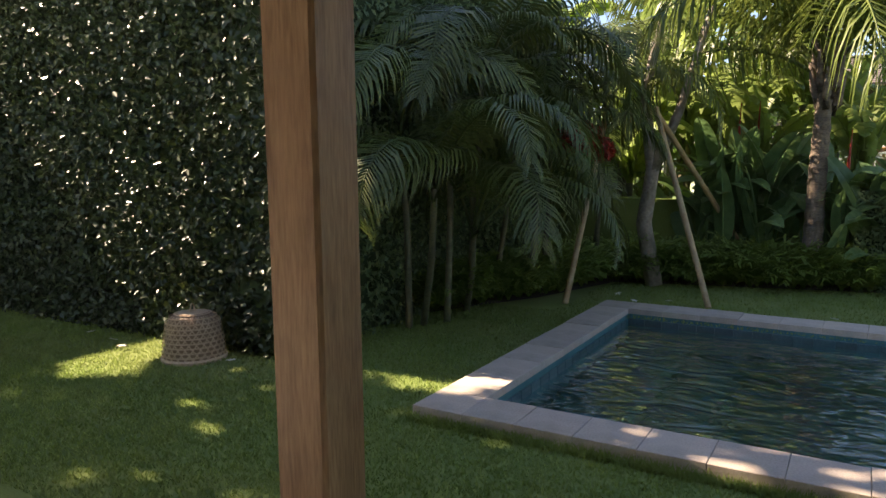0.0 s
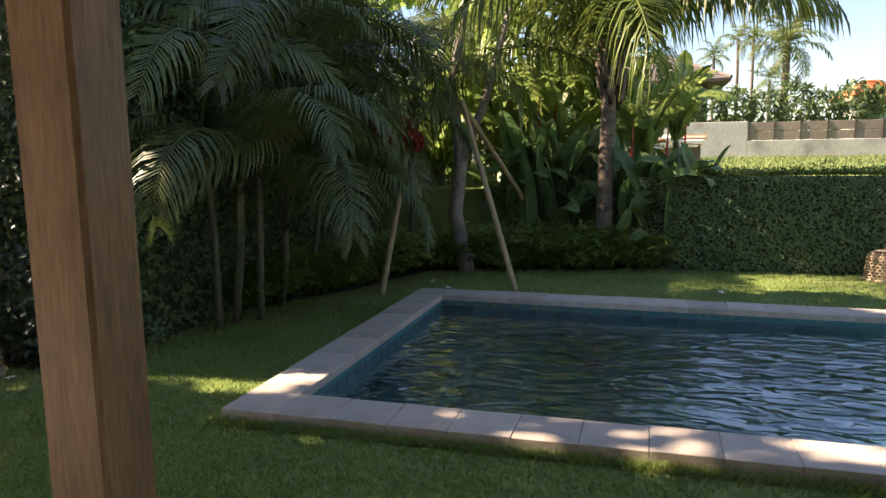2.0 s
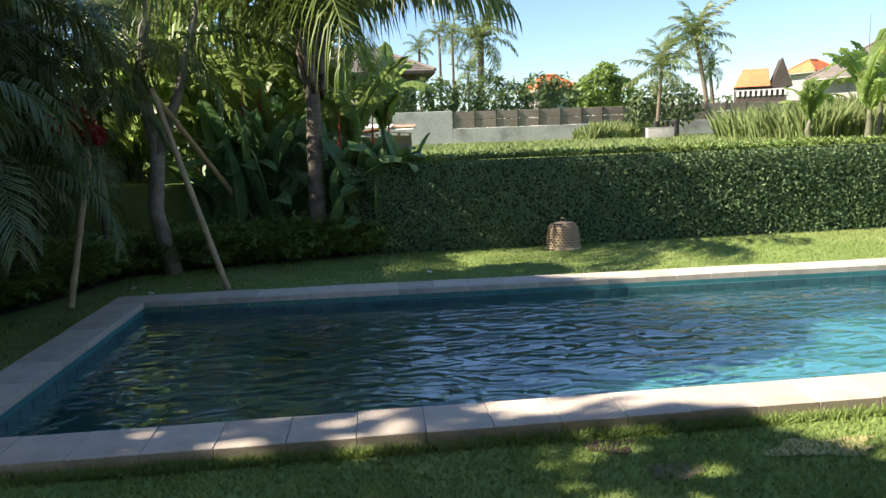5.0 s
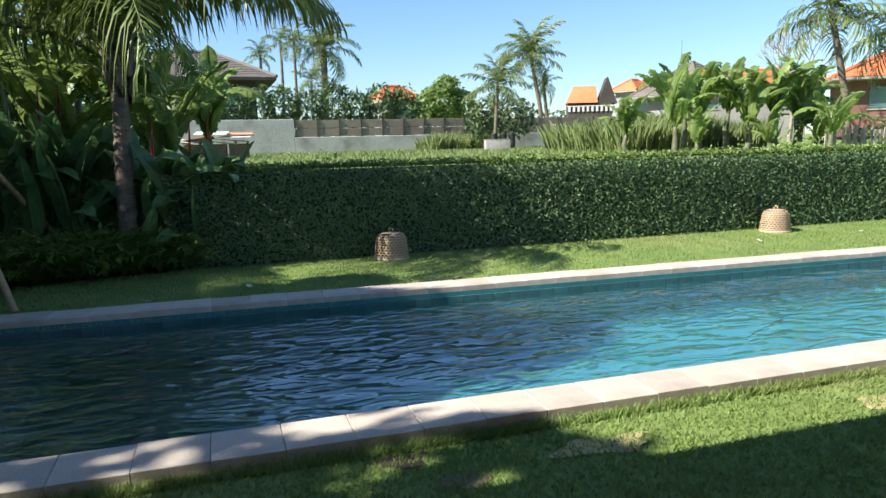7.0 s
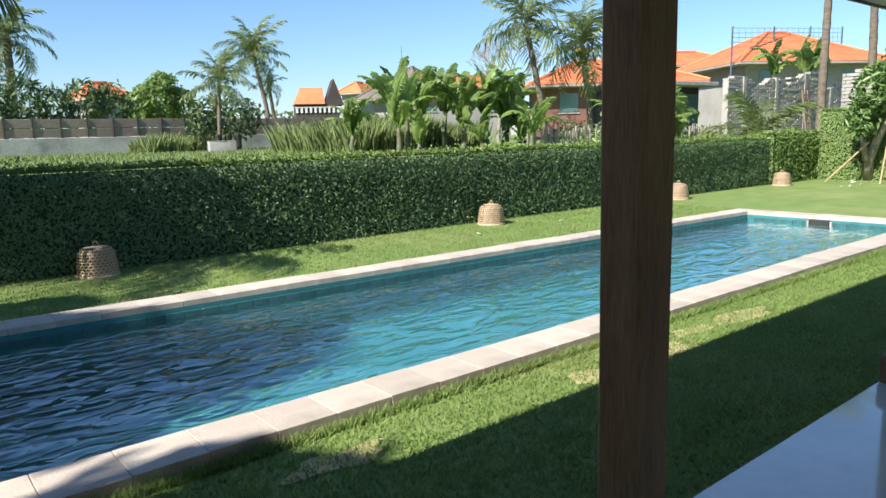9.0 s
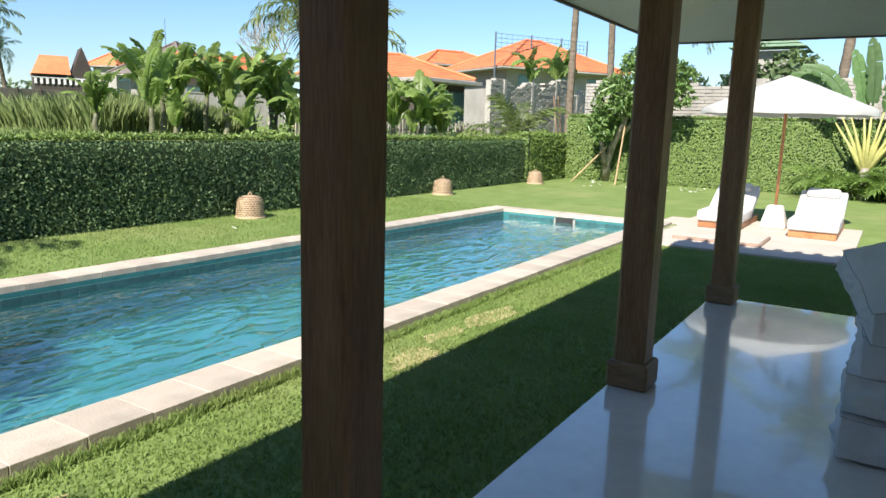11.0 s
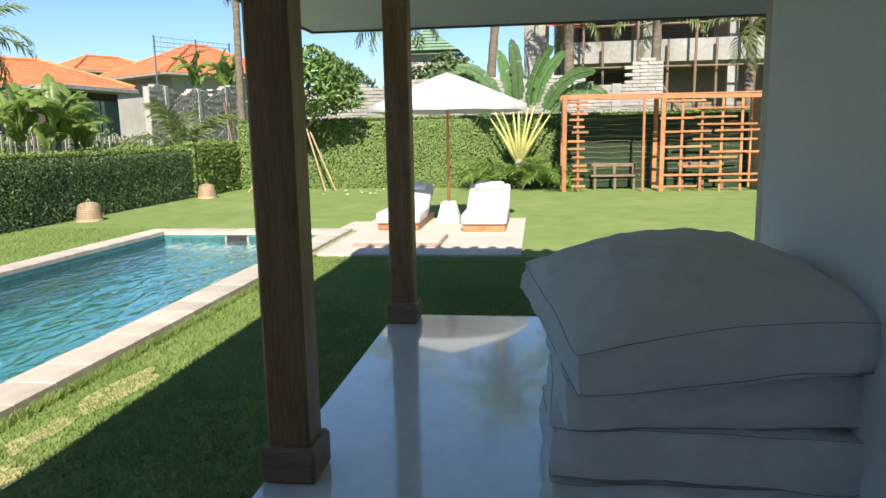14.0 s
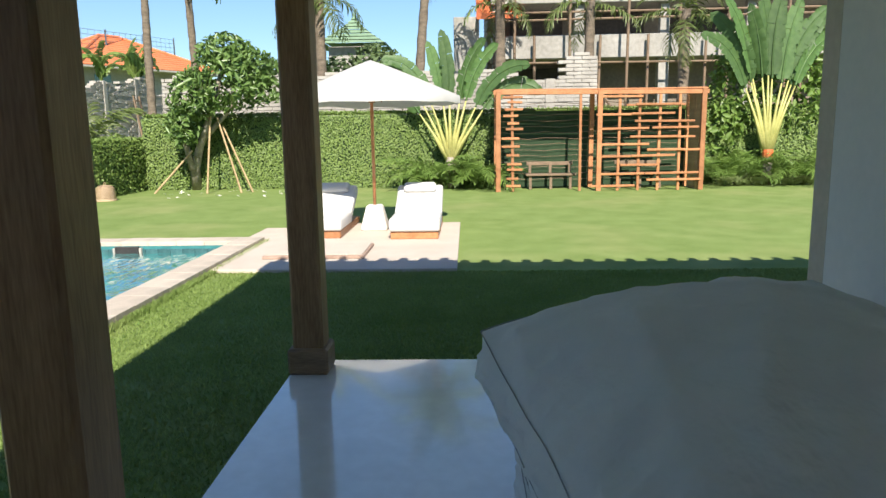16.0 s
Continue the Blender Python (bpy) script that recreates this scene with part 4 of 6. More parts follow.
def feather_palm(x, y, height, r0, count, L, seed, lean=(0.0, 0.0), name="coconut_palm", label="tall coconut palm with drooping feathery fronds", far=False, low=-35, boots=False, nuts=False, base_z=0.0):
    r = random.Random(seed)
    t = thing(name, label, "palm tree", "coconut palms")
    b = Build()
    base, top = Vector((x, y, base_z)), Vector((x + lean[0], y + lean[1], height))
    mid = base.lerp(top, 0.5) + Vector((lean[0] * -0.15, lean[1] * -0.15, 0))
    ringed_trunk(b, [base - Vector((0, 0, 0.05)), mid, top], r0, r0 * 0.72, 0.075 if not far else 0.3, 12 if not far else 7, 0.08)
    if boots:
        for k in range(16):
            a = k * 2.4
            z = height - 0.55 + 0.6 * k / 16
            c = Vector((math.cos(a), math.sin(a), 0))
            p = Vector((top.x, top.y, z))
            b.tube([p + c * r0 * 0.6, p + c * r0 * 1.05 + Vector((0, 0, 0.12)), p + c * r0 * 1.6 + Vector((0, 0, 0.42))], [0.045, 0.05, 0.02], 6)
    b.make("trunk", TRUNK, t, True)
    if far:
        me = cached("far_frond", lambda s: frond_data(1.0, 22, -20 - 22 * s, 0.3, 26, 0.03, 0.75, 0.12 * (s - 1), 0.06, s, 0.16), FAR_COCO, 4)
    else:
        me = cached("coconut_frond", lambda s: frond_data(1.0, 58, -38 - 8 * s, 0.25, 46, 0.0125, 1.15, 0.08 * (s - 1), 0.16, s, 0.13), COCO, 4)
    for k in range(count):
        az = k * 137.5 + r.uniform(-12, 12)
        tilt = (68 if far else 32) + ((low - 20 if far else low) - (68 if far else 32)) * (k / count) + r.uniform(-8, 8)
        put_leaf(t, "frond", r.choice(me), top + Vector((0, 0, 0.05 - 0.25 * k / count)), az, tilt, L * r.uniform(0.85, 1.1))
    if nuts:
        nb = Build()
        for k in range(6):
            a = k * 1.1
            nb.lathe([(0.001, -0.13), (0.08, -0.08), (0.1, 0), (0.07, 0.09), (0.001, 0.12)], 8, (top.x + 0.22 * math.cos(a), top.y + 0.22 * math.sin(a)))
            for q in range(40):
                vx = nb.v[-1 - q]
                nb.v[-1 - q] = (vx[0], vx[1], vx[2] + top.z - 0.15)
        nb.make("coconuts", surface("coconut", (0.3, 0.25, 0.06), (0.45, 0.36, 0.1), 5, 20, 0.6, 0.1), t, True)
    return t


feather_palm(-0.6, 8.3, 2.4, 0.105, 26, 2.8, 21, (0.06, 0.02), boots=True, low=-20, label="young coconut palm with a ringed trunk and long fronds")


def leaf_mass(name, label, category, centres, n, size, mat, group="", kind="", spread=0.9, hang=0.4, slim=0.5, trunk=None, shell=0.5):
    """A bush or crown: small leaves filling uneven lobes."""
    t = thing(name, label, category, group, kind=kind)
    pts, nrm = [], []
    vol = np.array([c[3] * c[4] * c[5] for c in centres]) ** 0.67
    for c, share in zip(centres, vol / vol.sum()):
        k = max(4, int(n * share))
        d = rng.normal(0, 1, (k, 3))
        d /= np.linalg.norm(d, axis=1)[:, None]
        rad = (shell + (1 - shell) * rng.random(k)) ** 0.6
        rad *= 1 + 0.25 * np.array([noise.noise((a[0] * 2 + c[0], a[1] * 2, a[2] * 2)) for a in d])
        pts.append(np.array(c[:3]) + d * rad[:, None] * np.array(c[3:6]))
        nrm.append(d + np.array([0, 0, 0.6]))
    p, q = np.concatenate(pts), np.concatenate(nrm)
    keep = p[:, 2] > 0.02
    tagged(leaves("leaves", p[keep], q[keep], size, mat, t, spread, hang, slim), kind="stuff")
    if trunk:
        b = Build()
        for path, r0, r1 in trunk:
            m = len(path)
            b.tube(path, [r0 + (r1 - r0) * i / (m - 1) for i in range(m)], 8)
        b.make("trunk", PALE_TRUNK, t, True)
    return t


def fern_bed(name, label, spots, seed, size=0.4, mat=SHRUB):
    """A low planted edging of feathery tufts."""
    r = random.Random(seed)
    t = thing(name, label, "shrub", "border planting")
    me = FROND_CACHE.get(name + "tuft")
    if me is None:
        b = Build()
        for k in range(11):
            fd = frond_data(1.0, r.uniform(55, 85), r.uniform(-30, 20), 0.36, 10, 0.06, 0.3, 0.0, 0.1, k, 0.2)
            m = Euler((0, 0, k * 2.4)).to_matrix()
            b.add([m @ Vector(p) for p in fd.v], fd.f)
        me = FROND_CACHE[name + "tuft"] = b.mesh("tuft", mat)
    for x, y in spots:
        ob = new("tuft", me)
        ob.parent = t
        ob.matrix_basis = pose(x, y, 0, r.uniform(-8, 8), r.uniform(-8, 8), r.uniform(0, 360)) @ Matrix.Scale(size * r.uniform(0.75, 1.2), 4)


def along(path, step, width, seed):
    r = random.Random(seed)
    out = []
    for (x0, y0), (x1, y1) in zip(path, path[1:]):
        L = math.hypot(x1 - x0, y1 - y0)
        k = max(1, int(L / step))
        for i in range(k):
            s = (i + r.random()) / k
            nx, ny = -(y1 - y0) / L, (x1 - x0) / L
            o = r.uniform(0, width)
            out.append((x0 + (x1 - x0) * s + nx * o, y0 + (y1 - y0) * s + ny * o))
    return out


fern_bed("border_shrub", "low feathery bright green border shrubs at the lawn edge", along([(-3.6, 5.1), (-3.0, 6.35), (-2.6, 7.6), (-1.95, 7.85), (-0.95, 8.0), (0.05, 8.2)], 0.035, 0.42, 31), 31, 0.6)

bed = Build()
bed.add([(-3.65, 5.05, 0.012), (-2.96, 6.33, 0.012), (-2.55, 7.63, 0.012), (0.07, 8.2, 0.012), (0.2, 9.2, 0.012), (-3.65, 9.2, 0.012)], [(0, 1, 2, 3, 4, 5)])
structure(bed.make("flower_bed", SOIL), "dark bare soil of the planting bed", "soil")


def canna_patch(spots, seed, count, label="dense clump of broad-leaved canna plants", h=1.6):
    r = random.Random(seed)
    t = thing("canna_clump", label, "canna", "canna clumps")
    me = cached("canna_leaf", lambda s: blade_data(1.0, 0.2, 87, 80 - 27 * s, 0.3, 0.2, 10, 0.0, s, 0.85), CANNA, 6)
    for k in range(count):
        x, y = r.choice(spots)
        x, y = x + r.gauss(0, 0.16), y + r.gauss(0, 0.12)
        put_leaf(t, "leaf", r.choice(me), (x, y, r.uniform(0, 0.45) * h), r.uniform(0, 360), r.uniform(-14, 4), h * r.uniform(0.5, 0.78), r.uniform(-30, 30))
    fl = Build()
    for k in range(3):
        x, y = r.choice(spots)
        fl.tube([(x, y, h * 0.9), (x + 0.02, y, h * 1.22)], [0.02, 0.004], 5)
    fl.make("flower_spike", RED_FLOWER, t)


canna_patch([(-1.68 + 0.22 * i, 8.7 + 0.1 * (i % 2)) for i in range(4)], 41, 170, h=1.7)
canna_patch([(-0.3 + 0.2 * i, 8.55 + 0.1 * (i % 2)) for i in range(4)], 42, 150, h=1.4)

leaf_mass("red_flower_spray", "drooping spray of small red flowers among the palms", "flower", [(-2.36, 5.85, 1.61, 0.2, 0.14, 0.15), (-2.18, 5.9, 1.5, 0.13, 0.11, 0.11)], 520, 0.085, RED_FLOWER, slim=0.3)
leaf_mass("garden_tree", "slim grey-barked tree behind the bamboo stakes", "tree", [(-2.27, 8.1, 2.9, 0.7, 0.6, 0.5), (-1.67, 8.3, 3.3, 0.6, 0.6, 0.5)], 260, 0.16, SHRUB, slim=0.35,
          trunk=[([(-2.12, 7.65, 0), (-2.25, 7.65, 0.7), (-2.17, 7.66, 1.3), (-2.29, 7.7, 2.1), (-2.17, 7.9, 3.0)], 0.1, 0.05), ([(-2.17, 7.66, 1.3), (-1.92, 7.7, 1.9), (-1.67, 8.1, 3.1)], 0.075, 0.03)])


def banana(x, y, h, seed, count=9, leafL=1.5, spread=1.0, z=0.0):
    r = random.Random(seed)
    t = thing("banana_plant", "banana plant with large torn bright green leaves", "banana plant", "banana plants")
    me = cached("banana_leaf", lambda s: blade_data(1.0, 0.235, 84, 30 - 26 * s, 0.12, 0.16, 16, 0.3, s, 0.6), BANANA, 5)
    top = Vector((x, y, z + h))
    b = Build()
    ringed_trunk(b, [(x, y, z), (x + r.uniform(-0.1, 0.1), y, z + h * 0.5), top], 0.09, 0.05, 0.2, 8, 0.03)
    b.make("stem", CANE, t, True)
    for k in range(count):
        put_leaf(t, "leaf", r.choice(me), top + Vector((0, 0, -0.12 * r.random())), k * 137.5 + r.uniform(-20, 20), r.uniform(-12, 22) * spread, leafL * r.uniform(0.75, 1.15), r.uniform(-20, 20))


for i, (x, y, h, L) in enumerate([(-2.4, 10.3, 2.2, 1.9), (-0.9, 10.4, 2.1, 1.9), (-1.6, 9.7, 1.5, 1.6), (-3.2, 9.9, 1.7, 1.7), (-3.4, 11.6, 2.6, 2.0), (-1.6, 12.4, 2.3, 2.0), (0.3, 11.6, 1.5, 1.6), (-2.9, 13.4, 3.0, 2.0), (-0.2, 9.4, 1.2, 1.5), (-4.6, 10.4, 2.6, 2.0),
                                  (-2.9, 9.3, 1.1, 1.5), (-2.1, 9.2, 1.6, 1.6), (-1.3, 9.25, 1.2, 1.5), (-2.6, 11.0, 1.7, 1.9), (-1.9, 11.2, 1.5, 1.8), (-1.2, 11.4, 2.0, 1.9), (-0.5, 10.8, 1.5, 1.6), (-3.0, 12.2, 2.2, 2.0)]):
    banana(x, y, h, 50 + i, 10, L)
leaf_mass("thicket", "sunlit thicket of broadleaf shrubs behind the hedge", "bush", [(-2.5, 9.7, 1.1, 2.2, 0.5, 1.0), (-2.2, 10.2, 1.7, 1.7, 0.6, 1.0), (-0.7, 9.8, 0.9, 0.9, 0.4, 0.8), (-3.5, 14, 1.8, 3, 1.2, 1.8), (-6, 12, 2.2, 1.6, 2, 2.2)], 5600, 0.19, SHRUB)


def traveller(x, y, stem, stalk, leafL, seed, count, fan=66, label="traveller's palm with a flat fan of yellow stalks", red=False):
    r = random.Random(seed)
    t = thing("travellers_palm", label, "palm", "traveller's palms")
    b = Build()
    b.tube([(x, y, 0), (x, y, stem)], [0.1, 0.11], 10)
    b.make("trunk", PALE_TRUNK, t, True)
    if red:
        Build().lathe([(0.112, stem - 0.14), (0.125, stem - 0.02), (0.118, stem + 0.04)], 12, (x, y)).make("band", REDSTEM, t)
    me = cached("traveller_leaf", lambda s: blade_data(1.0, 0.22, 4, -14 - 34 * s, 0.04, 0.1, 18, 0.14, s, 0.5, True), TRAVEL, 4)
    st = Build()
    for k in range(count):
        a = radians(-fan + 2 * fan * k / (count - 1) + r.uniform(-2, 2))
        ln = stalk * (1 - 0.12 * abs(a)) * r.uniform(0.92, 1.06)
        p0 = Vector((x + 0.02 * (k % 2), y + 0.1 * math.sin(a), stem - 0.05))
        p1 = p0 + Vector((0.015 * (k % 3), math.sin(a) * ln * 0.55, math.cos(a) * ln * 0.55))
        p2 = p0 + Vector((0.02 * (k % 3), math.sin(a) * ln * 1.03, math.cos(a) * ln * 0.98))
        st.tube([p0, p1, p2], [0.085, 0.03, 0.016], 6)
        tilt = 90 - math.degrees(abs(a))
        put_leaf(t, "leaf", me[min(3, int(abs(a) * 7.0))], p2, (90 if a > 0 else -90) + r.uniform(-10, 10), tilt + r.uniform(-5, 5), leafL * (1 + 0.35 * abs(a)) * r.uniform(0.88, 1.08), r.gauss(0, 24))
    st.make("stalks", YELLOWSTEM, t, True)


traveller(19.2, 0.72, 0.72, 1.4, 1.45, 61, 9, 31)
traveller(19.25, -6.45, 0.75, 1.75, 1.75, 62, 10, 19, "traveller's palm with yellow stalks and an orange band", True)


def palm_bush(x, y, n, seed, size=0.95):
    r = random.Random(seed)
    t = thing("palm_bush", "low bushy areca palm with light green fronds", "palm bush", "palm bushes")
    me = cached("bush_frond", lambda s: frond_data(1.0, 80, -5 - 14 * s, 0.36, 22, 0.026, 0.35, 0.0, 0.2, s), SHRUB, 4)
    for k in range(n):
        put_leaf(t, "frond", r.choice(me), (x + r.gauss(0, 0.1), y + r.gauss(0, 0.22), 0), r.uniform(0, 360), r.uniform(-30, 5), size * r.uniform(0.7, 1.15), r.uniform(-20, 20))


palm_bush(19.0, 1.05, 30, 71, 1.25)
palm_bush(19.05, 0.15, 30, 72, 1.2)
for i, y in enumerate((-5.6, -6.1, -7.0, -7.6, -8.3)):
    palm_bush(19.1 + 0.15 * (i % 2), y, 15, 73 + i, 1.2)
fern_bed("border_grass", "low tufted grass edging at the garden wall", along([(18.75, -5.3), (18.75, -9.5)], 0.09, 0.3, 33), 33, 0.26, FAR_GRASS)
leaf_mass("garden_shrubs", "dense tall green shrubs beside the pergola", "bush", [(19.9, -5.9, 2.2, 0.6, 0.7, 1.1), (20.0, -7.2, 2.0, 0.6, 0.9, 1.2), (20.0, -8.6, 2.2, 0.6, 1.0, 1.5), (19.8, -5.6, 1.3, 0.45, 0.5, 0.8), (20.0, -10, 2.2, 0.6, 1.0, 1.5)], 3800, 0.2, SHRUB, slim=0.45)
for i, (x, y, h) in enumerate([(20.6, -7.6, 2.6), (20.8, -6.3, 2.3)]):
    banana(x, y, h, 80 + i, 8, 1.5)
leaf_mass("frangipani_tree", "round-crowned frangipani tree propped by wooden stakes", "tree",
          [(19.0, 5.75, 2.55, 0.8, 0.95, 0.75), (19.1, 5.2, 2.75, 0.6, 0.65, 0.5), (19.0, 6.5, 2.15, 0.6, 0.6, 0.65), (19.0, 5.7, 3.15, 0.6, 0.6, 0.42), (18.9, 6.75, 1.55, 0.4, 0.4, 0.5), (18.9, 4.9, 2.3, 0.4, 0.45, 0.35)], 3600, 0.19, FRANGI, slim=0.36,
          trunk=[([(19.75, 6.85, 0), (19.55, 6.8, 0.5), (19.2, 6.5, 1.1), (19.0, 6.1, 1.9), (19.0, 5.8, 2.8)], 0.13, 0.05), ([(19.4, 6.8, 0.5), (19.3, 6.9, 1.2), (19.0, 6.7, 2.2)], 0.09, 0.04), ([(19.2, 6.5, 1.1), (19.1, 5.8, 1.8), (19.1, 5.2, 2.7)], 0.07, 0.03)])
for a, b in [((18.7, 7.45, 0), (19.2, 6.7, 0.95)), ((18.6, 6.2, 0), (19.0, 6.15, 1.75)), ((18.7, 5.45, 0), (19.0, 6.0, 1.7)), ((18.9, 5.25, 0), (19.05, 5.9, 1.5))]:
    stake("tree_stake", a, b, 0.022)

# ---- beyond the garden: field, fences, houses and far palms ----
def fence_wall():
    t = thing("boundary_wall", "long stained white boundary wall with brown panels on top", "wall")
    Build().box(-16, 4.4, 37, 37.25, 0, 2.66, 0.02).make("tall_wall", LIMEWASH, t)
    Build().box(4.405, 28, 37, 37.25, 0, 1.74, 0.02).make("low_wall", LIMEWASH, t)
    for i in range(20):
        x = 4.45 + i * 1.15
        Build().box(x + 0.03, x + 1.12, 37.05, 37.1, 1.76, 2.16, 0.01).make("panel", BROWN_PANEL, t)
        Build().box(x + 0.03, x + 1.12, 37.05, 37.1, 2.19, 2.6, 0.01).make("panel", BROWN_PANEL, t)
        Build().box(x - 0.025, x + 0.025, 37.0, 37.12, 1.745, 2.66, 0.005).make("panel_post", DARKWALL, t)


fence_wall()


def hip_house(label, x, y, w, d, eave, ridge, wall, roof, turn=0.0, over=0.7, courses=True, windows=2, ridge_len=0.4, base=0.0):
    t = thing("house", label, "house", "houses beyond the garden", pose(x, y, 0, 0, 0, turn))
    Build().box(-w / 2, w / 2, -d / 2, d / 2, base, eave - 0.05, 0.02).make("wall", wall, t)
    W, D, R = w / 2 + over, d / 2 + over, w * ridge_len / 2
    rise = ridge - eave
    b = Build()
    n = 14 if courses else 1
    for i in range(n):
        s0, s1 = i / n, (i + 1) / n
        lift = 0.045 if courses else 0
        def ring(s, z):
            a, c = W + (R - W) * s, D * (1 - s)
            return [(-a, -c, z), (a, -c, z), (a, c, z), (-a, c, z)]
        b.add(ring(s0, eave + rise * s0 + lift) + ring(s1, eave + rise * s1), [(q, (q + 1) % 4, 4 + (q + 1) % 4, 4 + q) for q in range(4)])
        if courses:
            b.add(ring(s0, eave + rise * s0 - 0.01) + ring(s0, eave + rise * s0 + lift), [(q, (q + 1) % 4, 4 + (q + 1) % 4, 4 + q) for q in range(4)])
    b.make("roof", roof, t)
    h = Build()
    for sx in (-1, 1):
        for sy in (-1, 1):
            h.tube([(sx * W, sy * D, eave + 0.06), (sx * R, 0, ridge + 0.05)], 0.12, 6)
    h.tube([(-R - 0.1, 0, ridge + 0.05), (R + 0.1, 0, ridge + 0.05)], 0.13, 6)
    h.make("ridge_cap", roof, t)
    Build().box(-W, W, -D, D, eave - 0.16, eave - 0.03, 0.01).make("fascia", RENDERED if wall is not DARKWALL else DARKWALL, t)
    for k in range(windows):
        xx = -w / 2 + w * (k + 0.5) / max(1, windows)
        q = Build().box(xx - 0.6, xx + 0.6, -d / 2 - 0.04, -d / 2 + 0.02, eave - 1.7, eave - 0.5, 0.01).make("window", GLASS, t)
        Build().box(xx - 0.7, xx + 0.7, -d / 2 - 0.07, -d / 2 - 0.042, eave - 1.8, eave - 1.72, 0.005).make("window_sill", RENDERED, t)
    return t


hip_house("two-storey dark timber villa with a broad grey hip roof", -1.0, 50, 8.4, 7, 5.5, 7.45, DARKWALL, ROOF_GREY, 0, 1.2, True, 3, 0.4)
hip_house("house with an orange tiled roof beyond the trees", 15.5, 60, 2.6, 3, 4.85, 6.1, RENDERED, ROOF_TILE, 8)
hip_house("low white house with an orange tiled roof", 40.4, 47, 8.8, 4.5, 5.1, 6.35, RENDERED, ROOF_TILE, -20, 0.7, True, 3, 0.75)
hip_house("house with a steep dark grey roof", 46.0, 60, 6, 6, 5.3, 8.5, RENDERED, ROOF_GREY, 15, 1.4, True, 2, 0.05)
hip_house("house with a small orange roof far off", 51, 78, 3.5, 3, 7.0, 8.4, RENDERED, ROOF_TILE, 20)
hip_house("bungalow with an orange tiled hip roof and red brick walls", 40.2, 31.0, 9.0, 7, 4.35, 6.1, BRICK_RED, ROOF_TILE, -38, 1.1, True, 3, 0.4)
hip_house("house with orange tiled roof behind another", 60, 37.5, 7, 6, 6.9, 8.4, RENDERED, ROOF_TILE, -30, 1.0)
hip_house("large house with a big orange tiled roof", 56, 26.8, 10, 8, 5.9, 8.5, RENDERED, ROOF_TILE, -30, 1.2, True, 3, 0.15)


def gable_house():
    t = thing("gable_house", "small dark house with a pointed thatch gable and white balustrade", "house", "houses beyond the garden", pose(34.4, 60, 1.6, 0, 0, -25))
    Build().box(-2, 2, -1.5, 1.5, -1.6, 3.0, 0.02).make("wall", DARKWALL, t)
    b = Build()
    b.add([(-2.1, -1.8, 3.0), (0.7, -1.8, 3.0), (0.7, 1.8, 3.0), (-2.1, 1.8, 3.0), (-1.4, 0, 4.6), (0.7, 0, 4.6)], [(0, 1, 5, 4), (2, 3, 4, 5), (3, 0, 4)])
    b.make("orange_roof", ROOF_TILE, t)
    b = Build()
    b.add([(0.72, -1.5, 2.9), (2.5, -1.5, 2.9), (1.6, -1.7, 5.3), (0.72, 1.5, 2.9), (2.5, 1.5, 2.9), (1.6, 1.5, 5.3)], [(0, 1, 2), (3, 5, 4), (0, 2, 5, 3), (1, 4, 5, 2)])
    b.make("gable", DARKWALL, t)
    for i in range(10):
        Build().box(-1.95 + i * 0.42, -1.75 + i * 0.42, -1.62, -1.55, 2.2, 2.65, 0.01).make("baluster", WHITEBOX, t)
    Build().box(-2.05, 2.1, -1.64, -1.53, 2.66, 2.75, 0.01).make("rail", WHITEBOX, t)


gable_house()


def shed():
    t = thing("scrap_pile", "collapsed shed of pale sheets and timber in the field", "pile")
    r = random.Random(4)
    for i in range(9):
        m = pose(-0.6 + r.uniform(0, 2.0), 26 + r.uniform(-0.3, 0.3), 1.55 + r.uniform(-0.1, 0.3), r.uniform(-12, 12), r.uniform(-10, 10), r.uniform(-25, 25))
        Build().box(-0.55, 0.55, -0.35, 0.35, -0.012, 0.012, 0.003).make("sheet", WHITEBOX if i % 3 else TEAK, t, m=m)
    for i in range(6):
        Build().box(-0.5 + i * 0.4, -0.42 + i * 0.4, 25.9, 26.0, FIELD - 0.05, 1.55, 0.005).make("prop", GREY_WOOD, t)
    for i in range(3):
        Build().box(-0.6 + i * 0.75, 0.1 + i * 0.75, 26.05, 26.25, FIELD - 0.02, 1.45, 0.02).make("crate", BROWN_PANEL, t)


shed()
t = thing("utility_box", "plain pale grey concrete utility box in the field", "box", m=pose(12.4, 29.2, 0.72, 0, 0, -12))
soften(Build().box(-0.55, 0.55, -0.3, 0.3, 0, 0.66).make("body", RENDERED, t), 0.02, 2)
Build().box(-0.56, 0.56, -0.31, 0.31, 0.665, 0.69, 0.008).make("lid", RENDERED, t)
for i in range(3):
    q = thing("dark_drum", "dark upright drum standing in the field", "drum", "dark drums", pose(13.0 + i * 0.45, 31, FIELD))
    Build().lathe([(0.001, 0), (0.16, 0), (0.17, 0.3), (0.15, 0.72), (0.17, 0.76), (0.001, 0.78)], 10).make("body", DARK, q, True)


